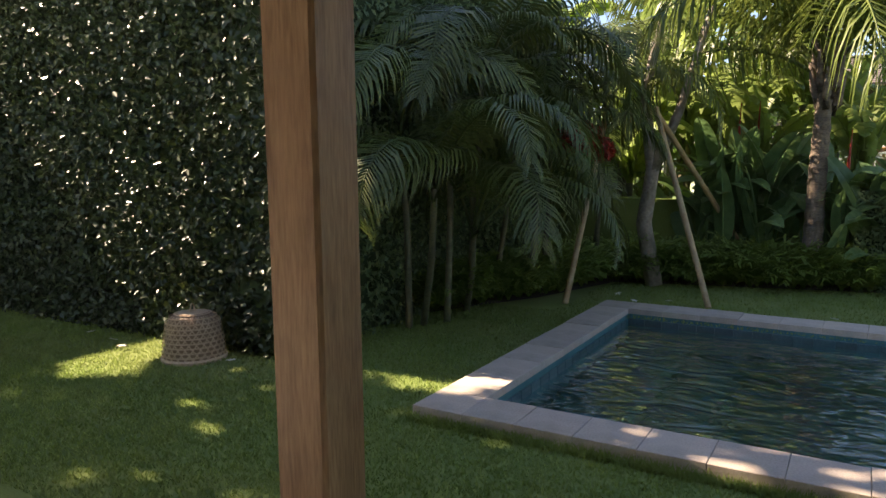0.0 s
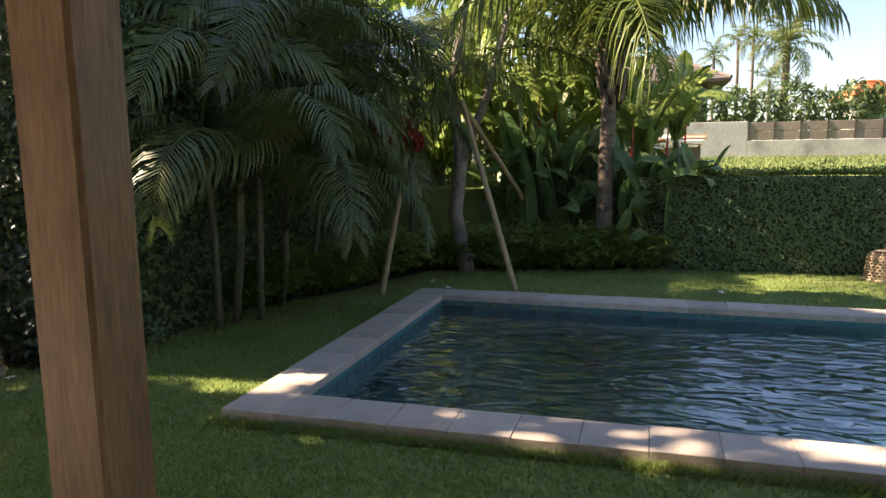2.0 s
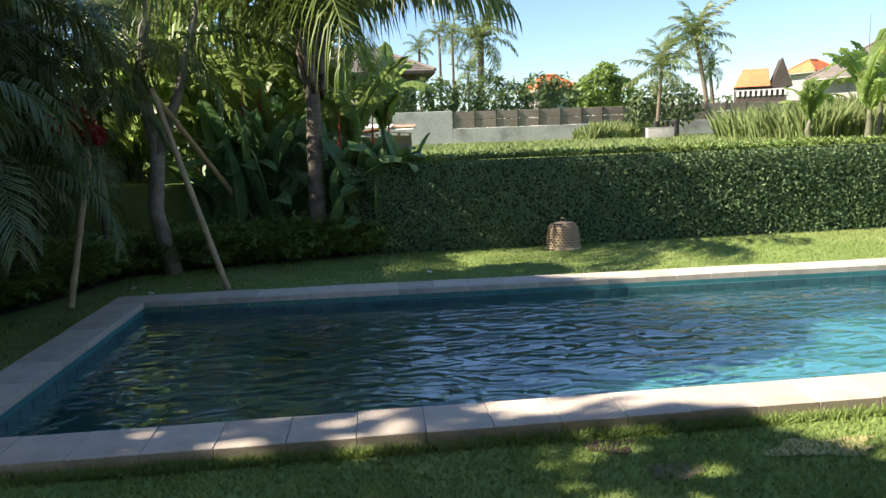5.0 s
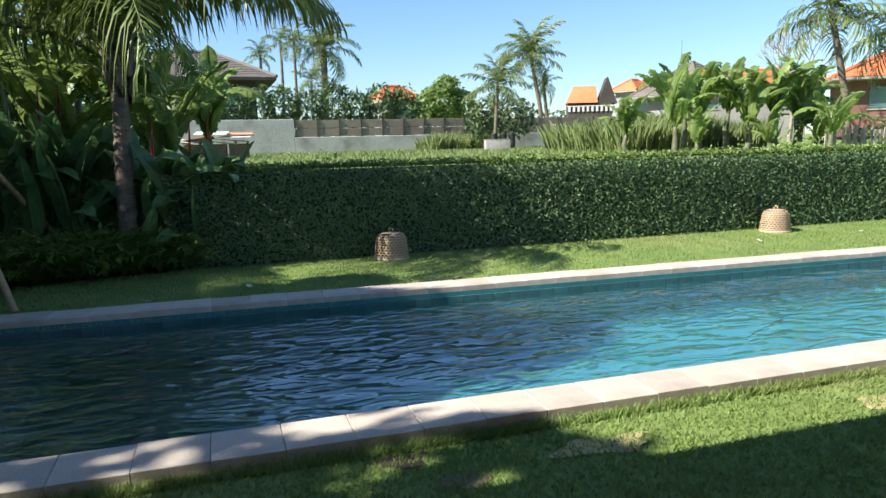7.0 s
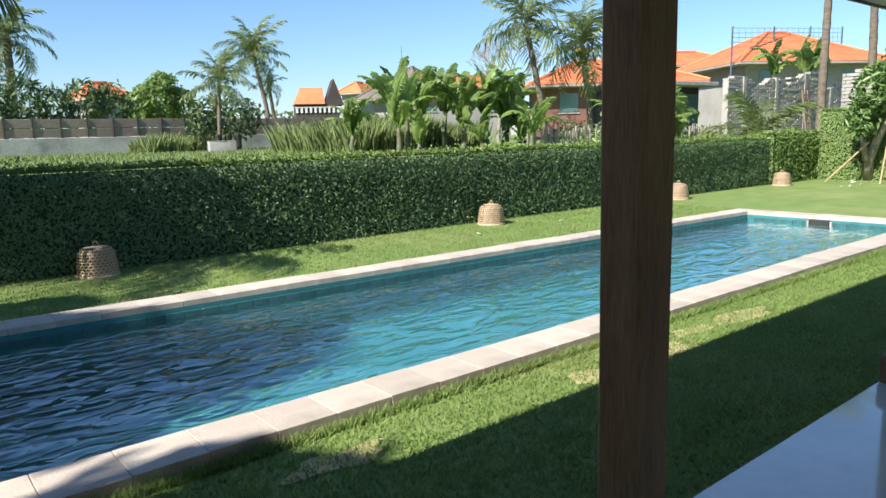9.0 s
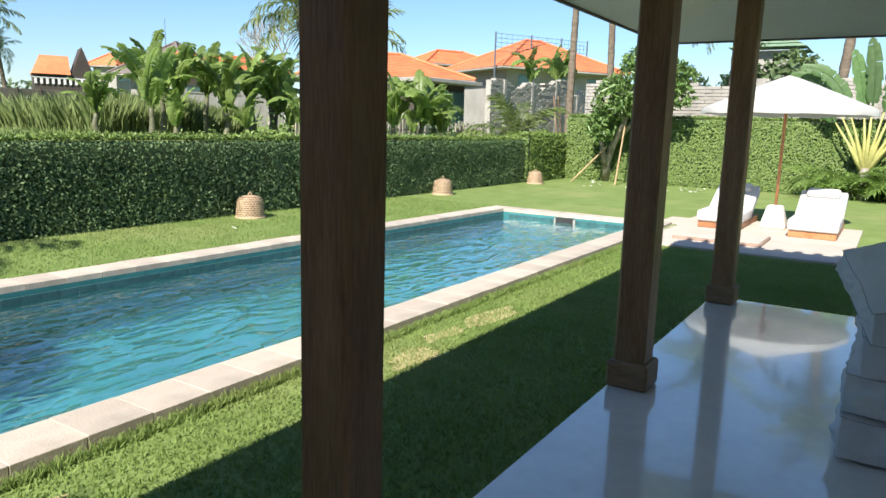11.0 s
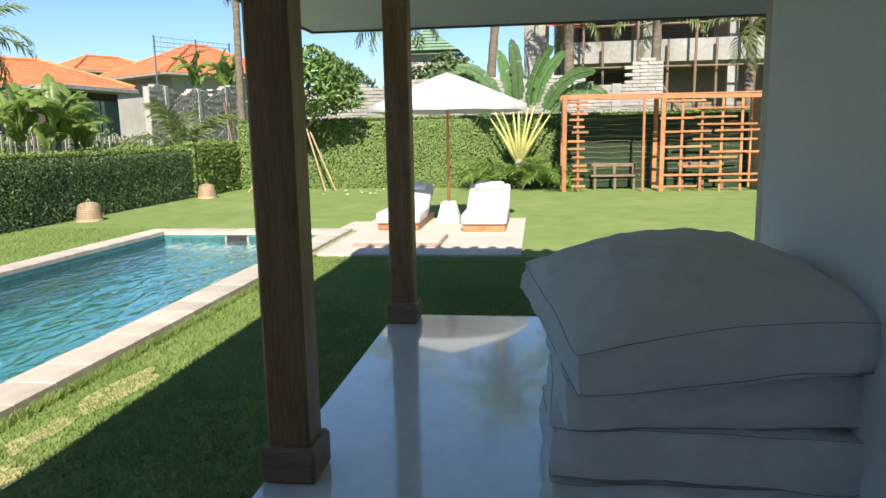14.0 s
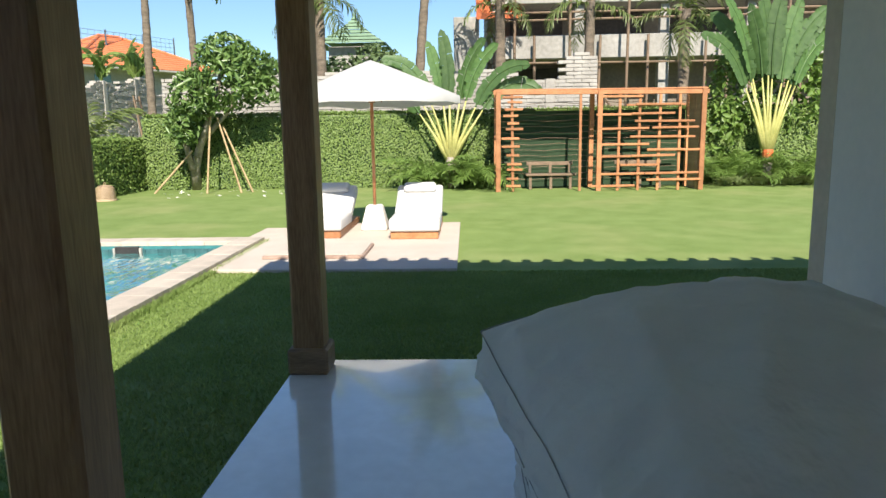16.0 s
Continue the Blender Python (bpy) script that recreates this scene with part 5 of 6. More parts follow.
def tall_grass(name, label, x0, x1, y0, y1, n, h, mat, z0=FIELD):
    x, y = rng.uniform(x0, x1, n), rng.uniform(y0, y1, n)
    hh = h * rng.uniform(0.5, 1.1, n) * (0.75 + 0.5 * np.array([noise.noise((a * 0.7, c * 0.7, 1)) for a, c in zip(x, y)]))
    a = rng.uniform(0, 2 * np.pi, n)
    w = 0.011 + 0.012 * rng.random(n)
    lx, ly = rng.normal(0, 0.22, n) * hh, rng.normal(0, 0.22, n) * hh
    z = np.full(n, z0)
    hh = hh + z0
    q = np.stack([np.stack([x - np.cos(a) * w, y - np.sin(a) * w, z], 1), np.stack([x + np.cos(a) * w, y + np.sin(a) * w, z], 1), np.stack([x + lx * 0.4 + np.cos(a) * w, y + ly * 0.4 + np.sin(a) * w, z0 + (hh - z0) * 0.6], 1), np.stack([x + lx, y + ly, hh], 1)], 1)
    i = np.arange(n)[:, None] * 4
    tagged(raw(name, q.reshape(-1, 3), np.concatenate([i + [0, 1, 2], i + [0, 2, 3]], 1).reshape(-1, 3), mat), label, "grass", "", "stuff")


tall_grass("tall_grass", "stand of tall pale green grass behind the hedge", 11.2, 16.5, 17, 22, 15000, 1.2, FAR_GRASS)
tall_grass("wild_grass", "rough knee-high field grass", -6, 24, 9, 36, 30000, 0.16, FAR_GRASS)
tall_grass("reed_clump", "clump of tall reeds by the wall", 10.5, 14.5, 33, 36, 6000, 1.0, FAR_GRASS)

for i, (x, y, h, L) in enumerate([(10.6, 16.0, 0.9, 1.3), (11.2, 14.8, 1.1, 1.6), (12.1, 15.0, 1.4, 1.7), (13.0, 14.4, 1.1, 1.6), (14.0, 14.6, 1.4, 1.8), (14.9, 14.8, 1.3, 1.7), (12.5, 16.2, 1.5, 1.7), (15.7, 15.4, 1.0, 1.6), (13.6, 15.8, 1.5, 1.7),
                                  (16.0, 10.5, 0.75, 1.75), (17.0, 10.8, 0.6, 1.3), (15.3, 10.9, 0.6, 1.4), (14.0, 12.8, 0.6, 1.2)]):
    banana(x, y, max(0.4, h * 0.8 - 0.2), 100 + i, 11, L * 1.05, 1.0, FIELD)
    if i % 2:
        banana(x + 0.35, y - 0.4, 0.25, 160 + i, 8, L * 0.7, 1.0, FIELD)
for i, (x, y, h) in enumerate([(33.5, 14.6, 3.7), (35.5, 15.2, 3.9), (31.5, 15, 3.5)]):
    banana(x, y, h, 130 + i, 8, 1.9)

leaf_mass("field_shrubs", "low shrubs growing behind the hedge", "bush", [(9.5 + i * 1.05, 9.7 + 0.7 * ((i * 7) % 3), 0.5, 0.9, 0.7, 0.55 + 0.2 * ((i * 5) % 3)) for i in range(9)], 4200, 0.12, HEDGE_TOP)
leaf_mass("roadside_shrubs", "dark green shrubs by the picket fence", "bush", [(17.5, 14.2, 0.9, 1.5, 0.8, 0.9), (20.5, 14.5, 0.9, 2, 0.8, 1.0), (23, 14, 0.8, 1.5, 0.8, 0.9)], 2400, 0.16, FAR_LEAF)
leaf_mass("wall_palms", "row of dark clipped palms behind the boundary wall", "bush", [(-8 + i * 1.35, 39.5, 3.2 + 0.3 * ((i * 3) % 2), 1.0, 0.8, 1.1 + 0.3 * ((i * 7) % 3) * 0.5) for i in range(15)], 6500, 0.4, FAR_LEAF, hang=1.2, slim=0.28)
leaf_mass("mango_tree", "round bright green mango tree", "tree", [(14.9, 45, 3.9, 1.6, 1.3, 1.3), (13.9, 45, 3.5, 1.0, 1.0, 1.0), (16.3, 45, 3.7, 1.1, 1.0, 1.2), (15.3, 45, 4.9, 1.0, 0.9, 0.8)], 2600, 0.34, BANANA, trunk=[([(15.0, 45, 0.9), (15.0, 45, 3.6)], 0.2, 0.1)])
leaf_mass("far_trees", "belt of distant trees along the skyline", "trees", [(-60 + i * 4.3, 88 + 6 * math.sin(i * 2.1), 2.2, 3.6, 2, 2.2 + 1.2 * abs(math.sin(i * 1.7))) for i in range(48)] + [(92 + 5 * math.sin(i), -40 + i * 5, 2.6, 2, 3.6, 3.0 + 1.5 * abs(math.sin(i * 1.9))) for i in range(24)], 15000, 0.9, FAR_LEAF, kind="stuff")
leaf_mass("field_tree", "wispy grey-green tree in the field", "tree", [(13.4, 33, 2.7, 0.9, 0.7, 0.9), (12.9, 32.6, 2.2, 0.8, 0.6, 0.8), (15.4, 34.5, 2.5, 1.4, 0.9, 1.2)], 1500, 0.26, FAR_LEAF, trunk=[([(13.2, 33, 0), (13.2, 33, 2.2)], 0.09, 0.04)])

for i, (x, y, h, r0, n, L, lean) in enumerate([(8.0, 50, 7.9, 0.3, 22, 2.8, (0.1, 0)), (6.1, 50, 8.3, 0.12, 12, 1.6, (0, 0)), (5.3, 51, 8.5, 0.12, 12, 1.5, (0, 0)), (4.5, 60, 8.6, 0.15, 14, 1.6, (0, 0)), (7.0, 49, 5.6, 0.1, 12, 1.6, (0, 0)),
                                            (13.0, 31, 4.0, 0.1, 22, 1.7, (0.2, 0)), (24.0, 48, 7.5, 0.18, 24, 2.9, (-1.2, 0)), (24.6, 48.5, 5.4, 0.16, 14, 1.4, (-0.5, 0)),
                                            (23.0, 18, 4.6, 0.14, 22, 2.2, (-0.7, 0)), (20.4, 18, 5.2, 0.13, 18, 2.1, (-1.2, 0)),
                                            (29.1, 12, 8.8, 0.17, 14, 2.6, (0.25, 0)), (31.2, 11, 8.6, 0.17, 14, 2.6, (-0.5, 0)), (22.2, 4.2, 4.95, 0.17, 15, 1.7, (-0.1, 0.0)), (24.2, 1.85, 7.0, 0.16, 14, 2.4, (0.1, -0.5)),
                                            (23.0, -3.0, 4.75, 0.17, 9, 1.5, (0, -0.05)), (22.2, -5.35, 4.35, 0.17, 10, 1.6, (0.2, -0.1)), (25.2, -0.7, 5.2, 0.2, 9, 1.5, (0, 0))]):
    feather_palm(x, y, h, r0, n, L, 200 + i, lean, far=True, nuts=i in (8,))
feather_palm(22.4, 11, 0.9, 0.15, 11, 2.2, 240, (0, 0), "young_palm", "young palm with long upright fronds", True, 10)


def bare_tree(x, y, seed):
    r = random.Random(seed)
    t = thing("bare_tree", "leafless grey tree with many thin branches", "tree")
    b = Build()
    def grow(p, d, ln, rad, depth):
        q = p + d * ln
        b.tube([p, p.lerp(q, 0.5) + Vector((r.gauss(0, 0.05), r.gauss(0, 0.05), 0)) * ln, q], [rad, rad * 0.85, rad * 0.65], 5, cap=False)
        if depth:
            for k in range(3 if depth > 1 else 4):
                nd = (d + Vector((r.gauss(0, 0.45), r.gauss(0, 0.45), r.uniform(-0.05, 0.35)))).normalized()
                grow(q, nd, ln * r.uniform(0.62, 0.82), rad * 0.58, depth - 1)
    grow(Vector((x, y, 0)), Vector((0, 0, 1)), 2.4, 0.16, 5)
    b.make("branches", PALE_TRUNK, t)


bare_tree(30.0, 30.5, 9)


def picket_fence():
    t = thing("picket_fence", "weathered pale picket fence in the field", "fence")
    b = Build().box(14, 24, 13.03, 13.06, 0.98, 1.03).box(14, 24, 13.03, 13.06, 1.2, 1.26)
    b.make("rail", GREY_WOOD, t)
    r = random.Random(6)
    me = [Build().box(-0.035, 0.035, -0.012, 0.012, 0, h, 0.004).mesh("picket", surface("pale_picket", (0.27, 0.24, 0.2), (0.45, 0.41, 0.35), 5, 30, 0.85, 0.2, vary=0.2)) for h in (1.3, 1.36, 1.42)]
    for i in range(80):
        ob = new("picket", r.choice(me))
        ob.parent = t
        ob.matrix_basis = pose(14.05 + i * 0.125, 13.015, 0.12, r.uniform(-2, 2), r.uniform(-3, 3), 0)


picket_fence()


def brick_mass(name, label, x0, x1, y0, y1, top, seed, bl=0.4, bh=0.095):
    """A rough unfinished block wall along x or y. top: height as a function of the distance along it."""
    r = random.Random(seed)
    t = thing(name, label, "wall")
    ax = (x1 - x0) > (y1 - y0)
    L = (x1 - x0) if ax else (y1 - y0)
    core, b = Build(), Build()
    n = int(L / bl)
    for c in range(42):
        z = c * bh
        off = (c % 2) * bl / 2
        for i in range(n + 1):
            s0 = max(0, i * bl - off)
            s1 = min(L, (i + 1) * bl - off)
            if s1 - s0 < 0.06 or z + bh > top((s0 + s1) / 2):
                continue
            j = r.uniform(-0.018, 0.018)
            if ax:
                b.box(x0 + s0 + 0.008, x0 + s1 - 0.008, y0 + j, y1 + j, z + 0.006, z + bh - 0.005, 0.006)
            else:
                b.box(x0 + j, x1 + j, y0 + s0 + 0.008, y0 + s1 - 0.008, z + 0.006, z + bh - 0.005, 0.006)
    m = 24
    for i in range(m):
        a, c = L * i / m, L * (i + 1) / m
        h = max(0.2, min(top(a), top(c), top((a + c) / 2)) - bh)
        if ax:
            core.box(x0 + a, x0 + c, y0 + 0.03, y1 - 0.03, 0, h)
        else:
            core.box(x0 + 0.03, x1 - 0.03, y0 + a, y0 + c, 0, h)
    core.make("mortar_core", MORTAR, t)
    tagged(b.make("blocks", BLOCK, t), "rough grey cement blocks", kind="stuff")
    for k in range(int(L / 2.6)):
        s = 1.2 + k * 2.6
        h = top(s) - 0.05
        if ax:
            Build().box(x0 + s - 0.12, x0 + s + 0.12, y0 - 0.03, y1 + 0.03, 0, h, 0.01).make("pillar", BLOCK, t)
        else:
            Build().box(x0 - 0.03, x1 + 0.03, y0 + s - 0.12, y0 + s + 0.12, 0, h, 0.01).make("pillar", BLOCK, t)


brick_mass("block_wall_east", "unfinished rough grey block wall behind the hedge", 21.5, 21.75, -3.0, 8.3, lambda s: (3.15 if s < 0.9 else 2.7 if s < 2.6 else 2.8) + 0.12 * math.sin(s * 3.1), 1)
brick_mass("block_wall_north", "unfinished rough grey block wall of a house", 25.9, 37.5, 14.0, 14.25, lambda s: 3.25 + 0.16 * math.sin(s * 2.0) + (0.35 if 5 < s < 8 else 0), 2)


def glass_room():
    t = thing("shop_front", "dark glass room front with a grey awning", "building", m=pose(24.3, 15.2, 0, 0, 0, -6))
    Build().box(-1.5, 1.5, 0.1, 3, 0, 3.0, 0.02).make("wall", DARKWALL, t)
    for i in range(3):
        Build().box(-1.4 + i * 0.95, -0.5 + i * 0.95, 0.03, 0.09, 0.9, 2.7, 0.01).make("window", GLASS, t)
    Build().box(-1.9, 1.6, -0.7, 0.6, 2.95, 3.1, 0.02).make("awning", RENDERED, t)
    Build().box(-1.5, 1.5, 0.0, 0.1, 0, 0.85, 0.01).make("plinth", RENDERED, t)
    Build().box(0.9, 1.4, -0.05, 0.03, 0.9, 1.4, 0.01).make("orange_panel", REDSTEM, t)


glass_room()
t = thing("ladder", "pale wooden ladder leaning on the block wall", "ladder", m=pose(32.0, 13.6, 0.92, -8, 0, 4))
for sx in (-0.3, 0.3):
    Build().box(sx - 0.05, sx + 0.05, -0.03, 0.03, 0, 2.0, 0.008).make("rail", GREY_WOOD, t)
for i in range(6):
    Build().box(-0.35, 0.35, -0.045, -0.03, 0.25 + i * 0.3, 0.32 + i * 0.3, 0.005).make("rung", GREY_WOOD, t)


def net_fence():
    t = thing("net_fence", "tall thin steel net fence on poles behind the roofs", "fence")
    for x, y in ((48, 26), (54, 26), (60, 26), (66, 26)):
        Build().tube([(x, y, 0), (x, y, 8.3 + (x - 48) * 0.075)], 0.07, 6).make("pole", STEEL, t)
    b = Build()
    for i in range(5):
        b.tube([(48, 26, 8.2 - i * 0.32), (66, 26, 9.5 - i * 0.35)], 0.015, 4)
    for i in range(20):
        b.tube([(48 + i * 0.9, 26, 6.9 + i * 0.06), (48 + i * 0.9, 26, 8.2 + i * 0.065)], 0.012, 4)
    b.make("net", STEEL, t)


net_fence()


def crane():
    t = thing("tower_crane", "distant pale tower crane jib above the roofs", "crane")
    b = Build()
    y = 110
    for dz in (0, 0.8):
        b.tube([(76, y, 11.6 + dz), (104, y, 8.6 + dz)], 0.12, 5)
    for i in range(20):
        b.tube([(76 + i * 1.4, y, 11.6 - i * 0.15), (76.7 + i * 1.4, y, 12.3 - i * 0.15)], 0.07, 4)
    b.make("jib", WHITEBOX, t)
    Build().tube([(101, y, 0), (101, y, 10)], 0.4, 6).make("mast", STEEL, t)
    m = thing("radio_mast", "thin distant radio mast", "mast")
    Build().tube([(80, 108, 0), (80, 108, 18)], [0.14, 0.04], 5).make("pole", STEEL, m)


crane()


def construction():
    t = thing("unfinished_building", "unfinished concrete building with scaffolding and dark openings", "building")
    x = 27.0
    # inner wall coloured brown to give the deep shade under the slabs
    Build().box(x + 1.5, x + 6, -16, -0.4, 0, 7.4, 0.02).make("inner_wall", BROWN_PANEL, t)
    for z0, z1 in ((3.6, 4.35), (5.35, 6.2)):
        Build().box(x, x + 3, -16, -0.5, z0, z1, 0.02).make("floor_slab", RENDERED, t)
    for y in (-0.7, -3.4, -6.2, -9, -12):
        Build().box(x + 0.2, x + 0.55, y - 0.17, y + 0.17, 0, 3.59, 0.01).make("column", RENDERED, t)
        Build().box(x + 0.2, x + 0.5, y - 0.15, y + 0.15, 4.36, 5.34, 0.01).make("column", RENDERED, t)
    # flat dark sheets painted as the shade inside window openings
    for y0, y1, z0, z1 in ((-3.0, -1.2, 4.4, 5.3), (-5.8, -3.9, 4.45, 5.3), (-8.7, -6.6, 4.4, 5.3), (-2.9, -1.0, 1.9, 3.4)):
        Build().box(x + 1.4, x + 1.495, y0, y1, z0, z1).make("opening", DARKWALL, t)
    Build().box(x + 0.1, x + 0.9, -0.1, 0.75, 0, 5.0, 0.02).make("stair_tower", RENDERED, t)
    b = Build()
    b.add([(x - 0.3, 0.0, 4.85), (x - 0.3, -1.5, 4.85), (x + 1.2, -1.5, 5.75), (x + 1.2, 0.0, 5.75)], [(0, 1, 2, 3), (3, 2, 1, 0)])
    b.make("orange_roof", ROOF_TILE, t)
    r = random.Random(8)
    for i in range(16):
        y = -0.4 - i * 0.85 + r.uniform(-0.2, 0.2)
        Build().tube([(x - 0.3 - 0.4 * (i % 2), y, 0), (x - 0.3 - 0.4 * (i % 2) + r.uniform(-0.1, 0.1), y + r.uniform(-0.12, 0.12), 4.3 + 2.4 * (i % 2))], 0.045, 6).make("scaffold_pole", GREY_WOOD, t)
    for z in (1.9, 3.3, 4.75, 5.1):
        Build().tube([(x - 0.45, -14, z + r.uniform(-0.15, 0.15)), (x - 0.45, -0.5, z + r.uniform(-0.15, 0.15))], 0.035, 6).make("scaffold_rail", GREY_WOOD, t)
    Build().tube([(x - 0.6, -4.6, 1.6), (x - 0.5, -3.6, 3.1)], 0.05, 6).make("brace", GREY_WOOD, t)


construction()


def temple():
    t = thing("temple_roof", "green tiered temple roof beyond the wall", "building", m=pose(32, 4.8, 0))
    Build().box(-0.9, 0.9, -0.9, 0.9, 0, 4.6, 0.02).make("wall", RENDERED, t)
    g = surface("green_roof", (0.12, 0.2, 0.13), (0.22, 0.32, 0.2), 2, 12, 0.8, 0.3)
    b = Build()
    for i in range(8):
        s0, s1 = i / 8, (i + 1) / 8
        a, c = 1.35 * (1 - s0) ** 1.35 + 0.03, 1.35 * (1 - s1) ** 1.35 + 0.03
        z0, z1 = 4.65 + 1.2 * s0, 4.65 + 1.2 * s1
        b.add([(-a, -a, z0 + 0.03), (a, -a, z0 + 0.03), (a, a, z0 + 0.03), (-a, a, z0 + 0.03), (-c, -c, z1), (c, -c, z1), (c, c, z1), (-c, c, z1)], [(q, (q + 1) % 4, 4 + (q + 1) % 4, 4 + q) for q in range(4)])
    b.make("roof", g, t)
    Build().tube([(0, 0, 5.8), (0, 0, 6.1)], [0.04, 0.01], 6).make("finial", g, t)


temple()
leaf_mass("back_trees", "leafy dark tree crowns behind the block wall", "trees", [(25, 3.2, 3.2, 1.0, 0.9, 0.8), (26, 4.6, 2.9, 1.0, 0.9, 0.8), (24.5, 6.3, 2.8, 1.0, 0.9, 0.7), (23.2, 2.8, 2.9, 0.7, 0.7, 0.5)], 2200, 0.22, FAR_LEAF, trunk=[([(25, 3.2, 0), (25, 3.2, 3)], 0.12, 0.06)])

# ---- shade trees west of the house ----
leaf_mass("shade_tree", "broad spreading tree that throws dappled shade on the lawn", "tree",
          [(-8.0, 0.6, 5.2, 1.7, 1.3, 0.7), (-6.4, 1.4, 4.6, 1.4, 0.9, 0.5), (-9.6, 1.2, 6.2, 1.6, 1.2, 0.8), (-5.4, 0.3, 4.9, 1.2, 1.0, 0.5), (-7.0, 2.1, 5.6, 1.3, 0.7, 0.5), (-4.6, 1.6, 5.0, 0.9, 0.8, 0.4), (-10.8, 0.2, 5.4, 1.4, 1.4, 0.8), (-9.5, 2.1, 5.3, 0.9, 0.5, 0.45)],
          3300, 0.34, FAR_LEAF, trunk=[([(-9.5, -1.2, 0), (-9.3, -1.0, 1.8), (-8.6, 0.0, 3.6), (-8.0, 0.6, 5.2)], 0.2, 0.07), ([(-8.6, 0.0, 3.6), (-7.0, 0.8, 4.4), (-5.2, 1.2, 4.9)], 0.1, 0.03), ([(-9.3, -1.0, 1.8), (-10.2, 0.0, 4.2), (-9.8, 1.0, 6.0)], 0.12, 0.04)])
leaf_mass("boundary_tree", "tall leafy tree behind the ivy wall that shades the pool", "tree",
          [(-6.6, 4.5, 6.3, 1.2, 0.8, 0.9), (-7.3, 4.4, 7.1, 1.1, 0.8, 0.8), (-5.6, 4.7, 5.4, 0.9, 0.8, 0.5), (-6.4, 5.7, 6.7, 0.8, 0.45, 0.5)],
          1700, 0.34, FAR_LEAF, trunk=[([(-7.2, 5.0, 0), (-7.0, 4.9, 2.5), (-6.8, 4.7, 5.0), (-6.7, 4.5, 6.6)], 0.2, 0.07), ([(-6.9, 4.85, 3.4), (-6.2, 4.8, 4.7), (-5.6, 4.7, 5.4)], 0.1, 0.04)])
# unseen wall, its height set to cast the slanting shadow on the ivy
structure(Build().box(-9.3, -9.0, -6.0, 3.37, 0, 3.55, 0.02).make("wall_shade_west", PLASTER), "plain unseen wall added west of the lawn to shade the ivy", "wall")
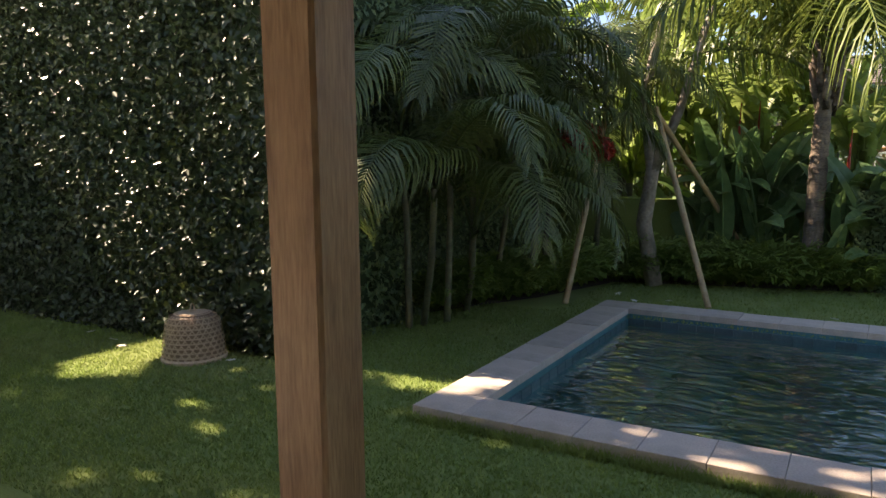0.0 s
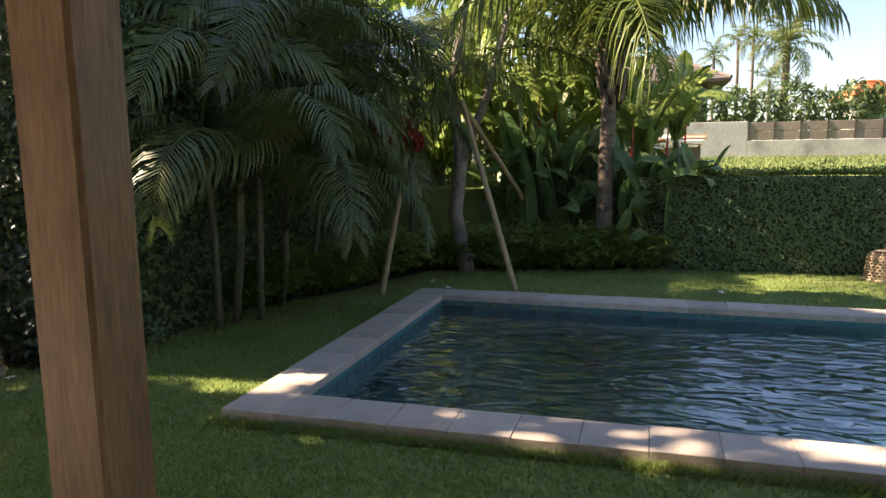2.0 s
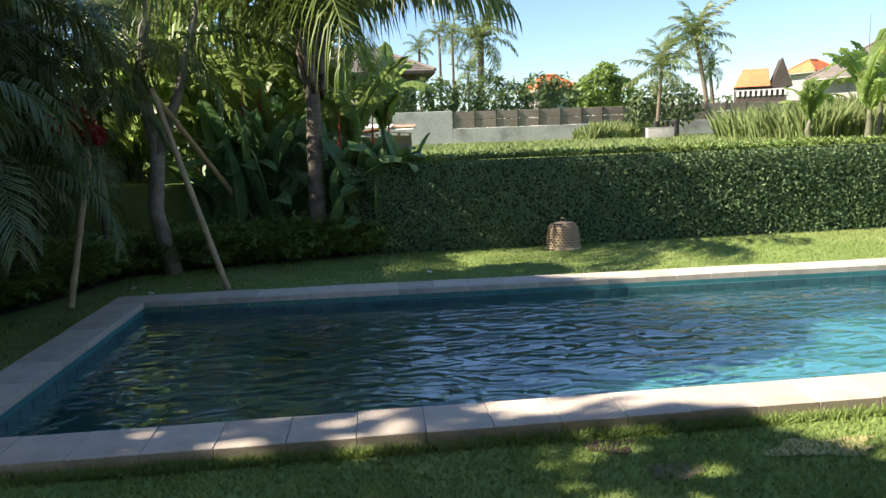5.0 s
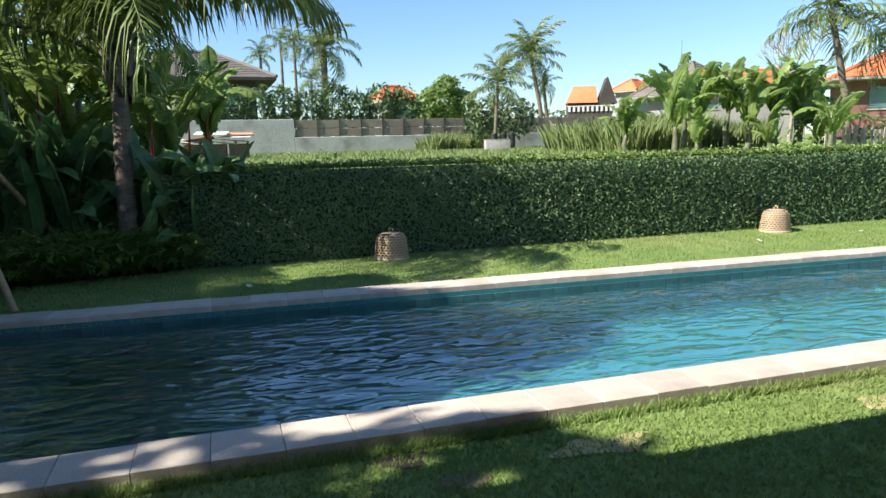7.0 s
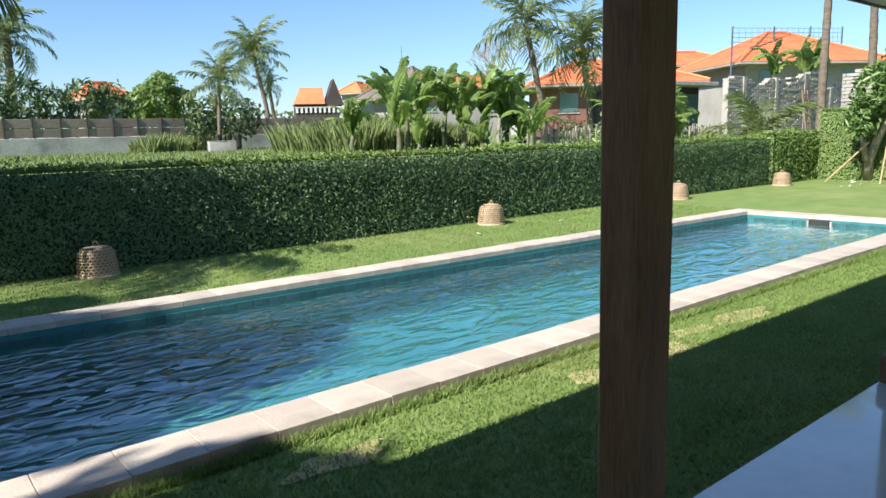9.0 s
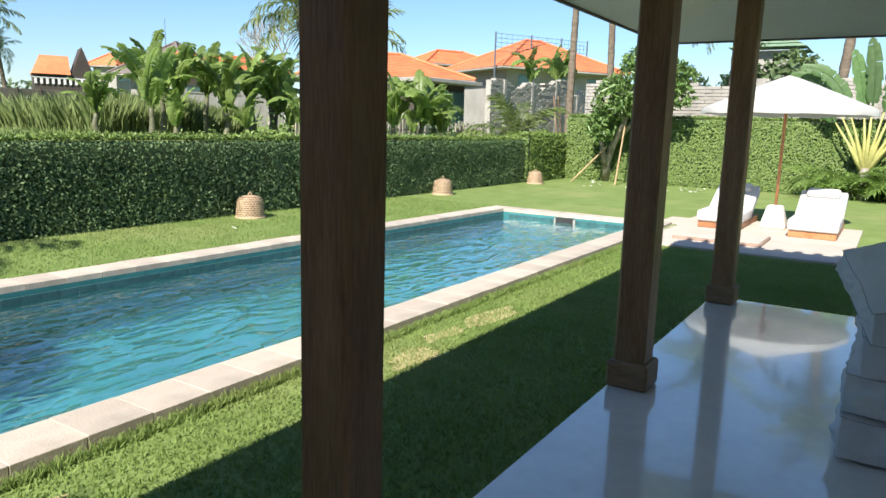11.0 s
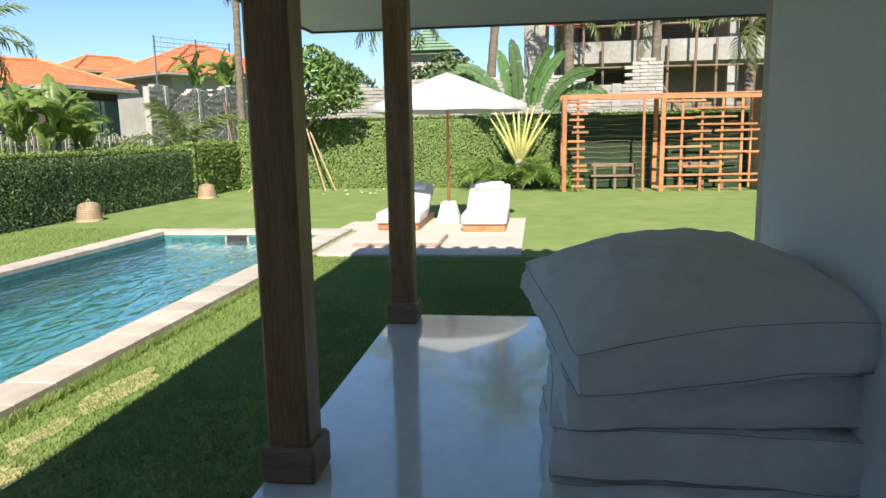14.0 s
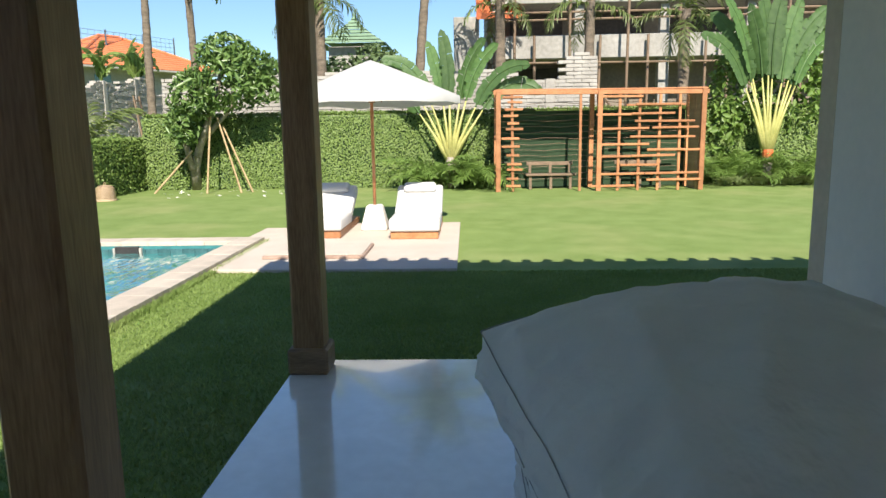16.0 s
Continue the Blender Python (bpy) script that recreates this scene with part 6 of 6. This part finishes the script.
# ---- pieces: coping stones and waterline tiles ----
def coping():
    r = random.Random(2)
    sizes = {}
    def stone(x0, x1, y0, y1, turn=0.0):
        key = (round(x1 - x0, 3), round(y1 - y0, 3))
        if key not in sizes:
            w, d = key
            sizes[key] = Build().box(-w / 2 + 0.0012, w / 2 - 0.0012, -d / 2 + 0.0012, d / 2 - 0.0012, -0.085, 0, 0.003).mesh("coping_stone", STONE)
        ob = new("coping_stone", sizes[key])
        ob.parent = POOL_THING
        ob.matrix_basis = pose((x0 + x1) / 2, (y0 + y1) / 2, RIM + r.uniform(-0.003, 0.002), r.uniform(-0.3, 0.3), r.uniform(-0.3, 0.3), turn)
    n = 42
    w = (px1 - px0) / n
    for i in range(n):
        stone(px0 + i * w, px0 + (i + 1) * w, py0 - COPE, py0)
        y = far_side(px0 + (i + 0.5) * w)
        stone(px0 + i * w, px0 + (i + 1) * w, y, y + COPE, math.degrees(math.atan(SLANT)))
    m = 7
    for x0, y1 in ((px0 - COPE, py1), (px1, far_side(px1))):
        w = (y1 - py0) / m
        for i in range(m):
            stone(x0, x0 + COPE, py0 + i * w, py0 + (i + 1) * w)
        for y0 in (py0 - COPE, y1):
            stone(x0, x0 + COPE, y0, y0 + COPE)
    b = Build()
    b.box(px0 - COPE + 0.01, px1 + COPE - 0.01, py0 - COPE + 0.01, py0 - 0.012, -0.2, RIM - 0.09)
    mid = Matrix.Translation(((px0 + px1) / 2, far_side((px0 + px1) / 2), 0)) @ Matrix.Rotation(math.atan(SLANT), 4, "Z")
    b.box((px0 - px1) / 2 - COPE + 0.02, (px1 - px0) / 2 + COPE - 0.02, 0.012, COPE - 0.012, -0.2, RIM - 0.09, m=mid)
    b.box(px0 - COPE + 0.01, px0 - 0.012, py0 - 0.011, py1 + 0.004, -0.2, RIM - 0.09)
    b.box(px1 + 0.012, px1 + COPE - 0.01, py0 - 0.011, far_side(px1) - 0.01, -0.2, RIM - 0.09)
    b.make("coping_bed", MORTAR, POOL_THING)
    tile = Build().box(-0.0735, 0.0735, -0.006, 0.006, -0.11, 0.0, 0.003).mesh("waterline_tile", TILE)
    def row(x, y, turn):
        ob = new("waterline_tile", tile)
        ob.parent = POOL_THING
        ob.matrix_basis = pose(x, y, RIM - 0.09, 0, 0, turn)
    for i in range(int((px1 - px0) / 0.15)):
        row(px0 + 0.075 + i * 0.15, far_side(px0 + 0.075 + i * 0.15) - 0.007, math.degrees(math.atan(SLANT)))
    for i in range(int((py1 - py0) / 0.15)):
        row(px0 + 0.007, py0 + 0.075 + i * 0.15, 90)
    for i in range(int((far_side(px1) - py0) / 0.15)):
        row(px1 - 0.007, py0 + 0.075 + i * 0.15, 90)


coping()
blade_field("lawn_grass", -7.0, 9.6, 1.26, 2.77, 130000, 0.024, "fine short lawn grass beside the terrace")
blade_field("edge_grass", px0 - COPE, px1 + COPE, py0 - COPE - 0.07, py0 - COPE - 0.006, 16000, 0.05, "longer unmown grass along the pool coping")
blade_field("lawn_grass_east", 6.58, 9.54, -3.5, 1.26, 90000, 0.024, "fine short lawn grass at the veranda end")
blade_field("lawn_grass_far", -2.6, 12, 5.84, 8.22, 50000, 0.026, "fine short lawn grass beyond the pool")
blade_field("lawn_grass_west", -7.5, -2.17, 2.77, 5.84, 60000, 0.026, "fine short lawn grass by the ivy wall")


def patch(name, label, x, y, rx, ry, mat, seed):
    """A worn spot in the lawn with an uneven outline."""
    n = 26
    v = [(x, y, 0.006)]
    for i in range(n):
        a = 2 * math.pi * i / n
        k = 0.75 + 0.5 * noise.noise((math.cos(a) * 1.6 + seed, math.sin(a) * 1.6, seed))
        v.append((x + rx * k * math.cos(a), y + ry * k * math.sin(a), 0.005))
    structure(Build().add(v, [(0, 1 + i, 1 + (i + 1) % n) for i in range(n)]).make(name, mat), label, "lawn patch")


WORN = surface("worn_earth", (0.1, 0.085, 0.04), (0.2, 0.17, 0.09), 8, 70, 0.95, 0.6)
DRY = surface("dry_grass", (0.26, 0.23, 0.09), (0.46, 0.41, 0.2), 8, 70, 0.9, 0.5)
patch("bare_patch", "dark bare soil patch at the pool edge", 1.05, 2.7, 0.16, 0.09, SOIL, 3)
patch("bare_patch", "worn brown soil patch in the grass", 1.22, 2.43, 0.15, 0.09, WORN, 8)
for i, (x, y, rx, ry) in enumerate([(5.3, 2.54, 0.5, 0.12), (4.25, 2.46, 0.3, 0.13), (3.6, 2.44, 0.35, 0.16), (4.75, 2.58, 0.3, 0.1), (1.95, 2.53, 0.3, 0.12)]):
    patch("dry_patch", "pale dry patch of lawn grass", x, y, rx, ry, DRY, 20 + i)
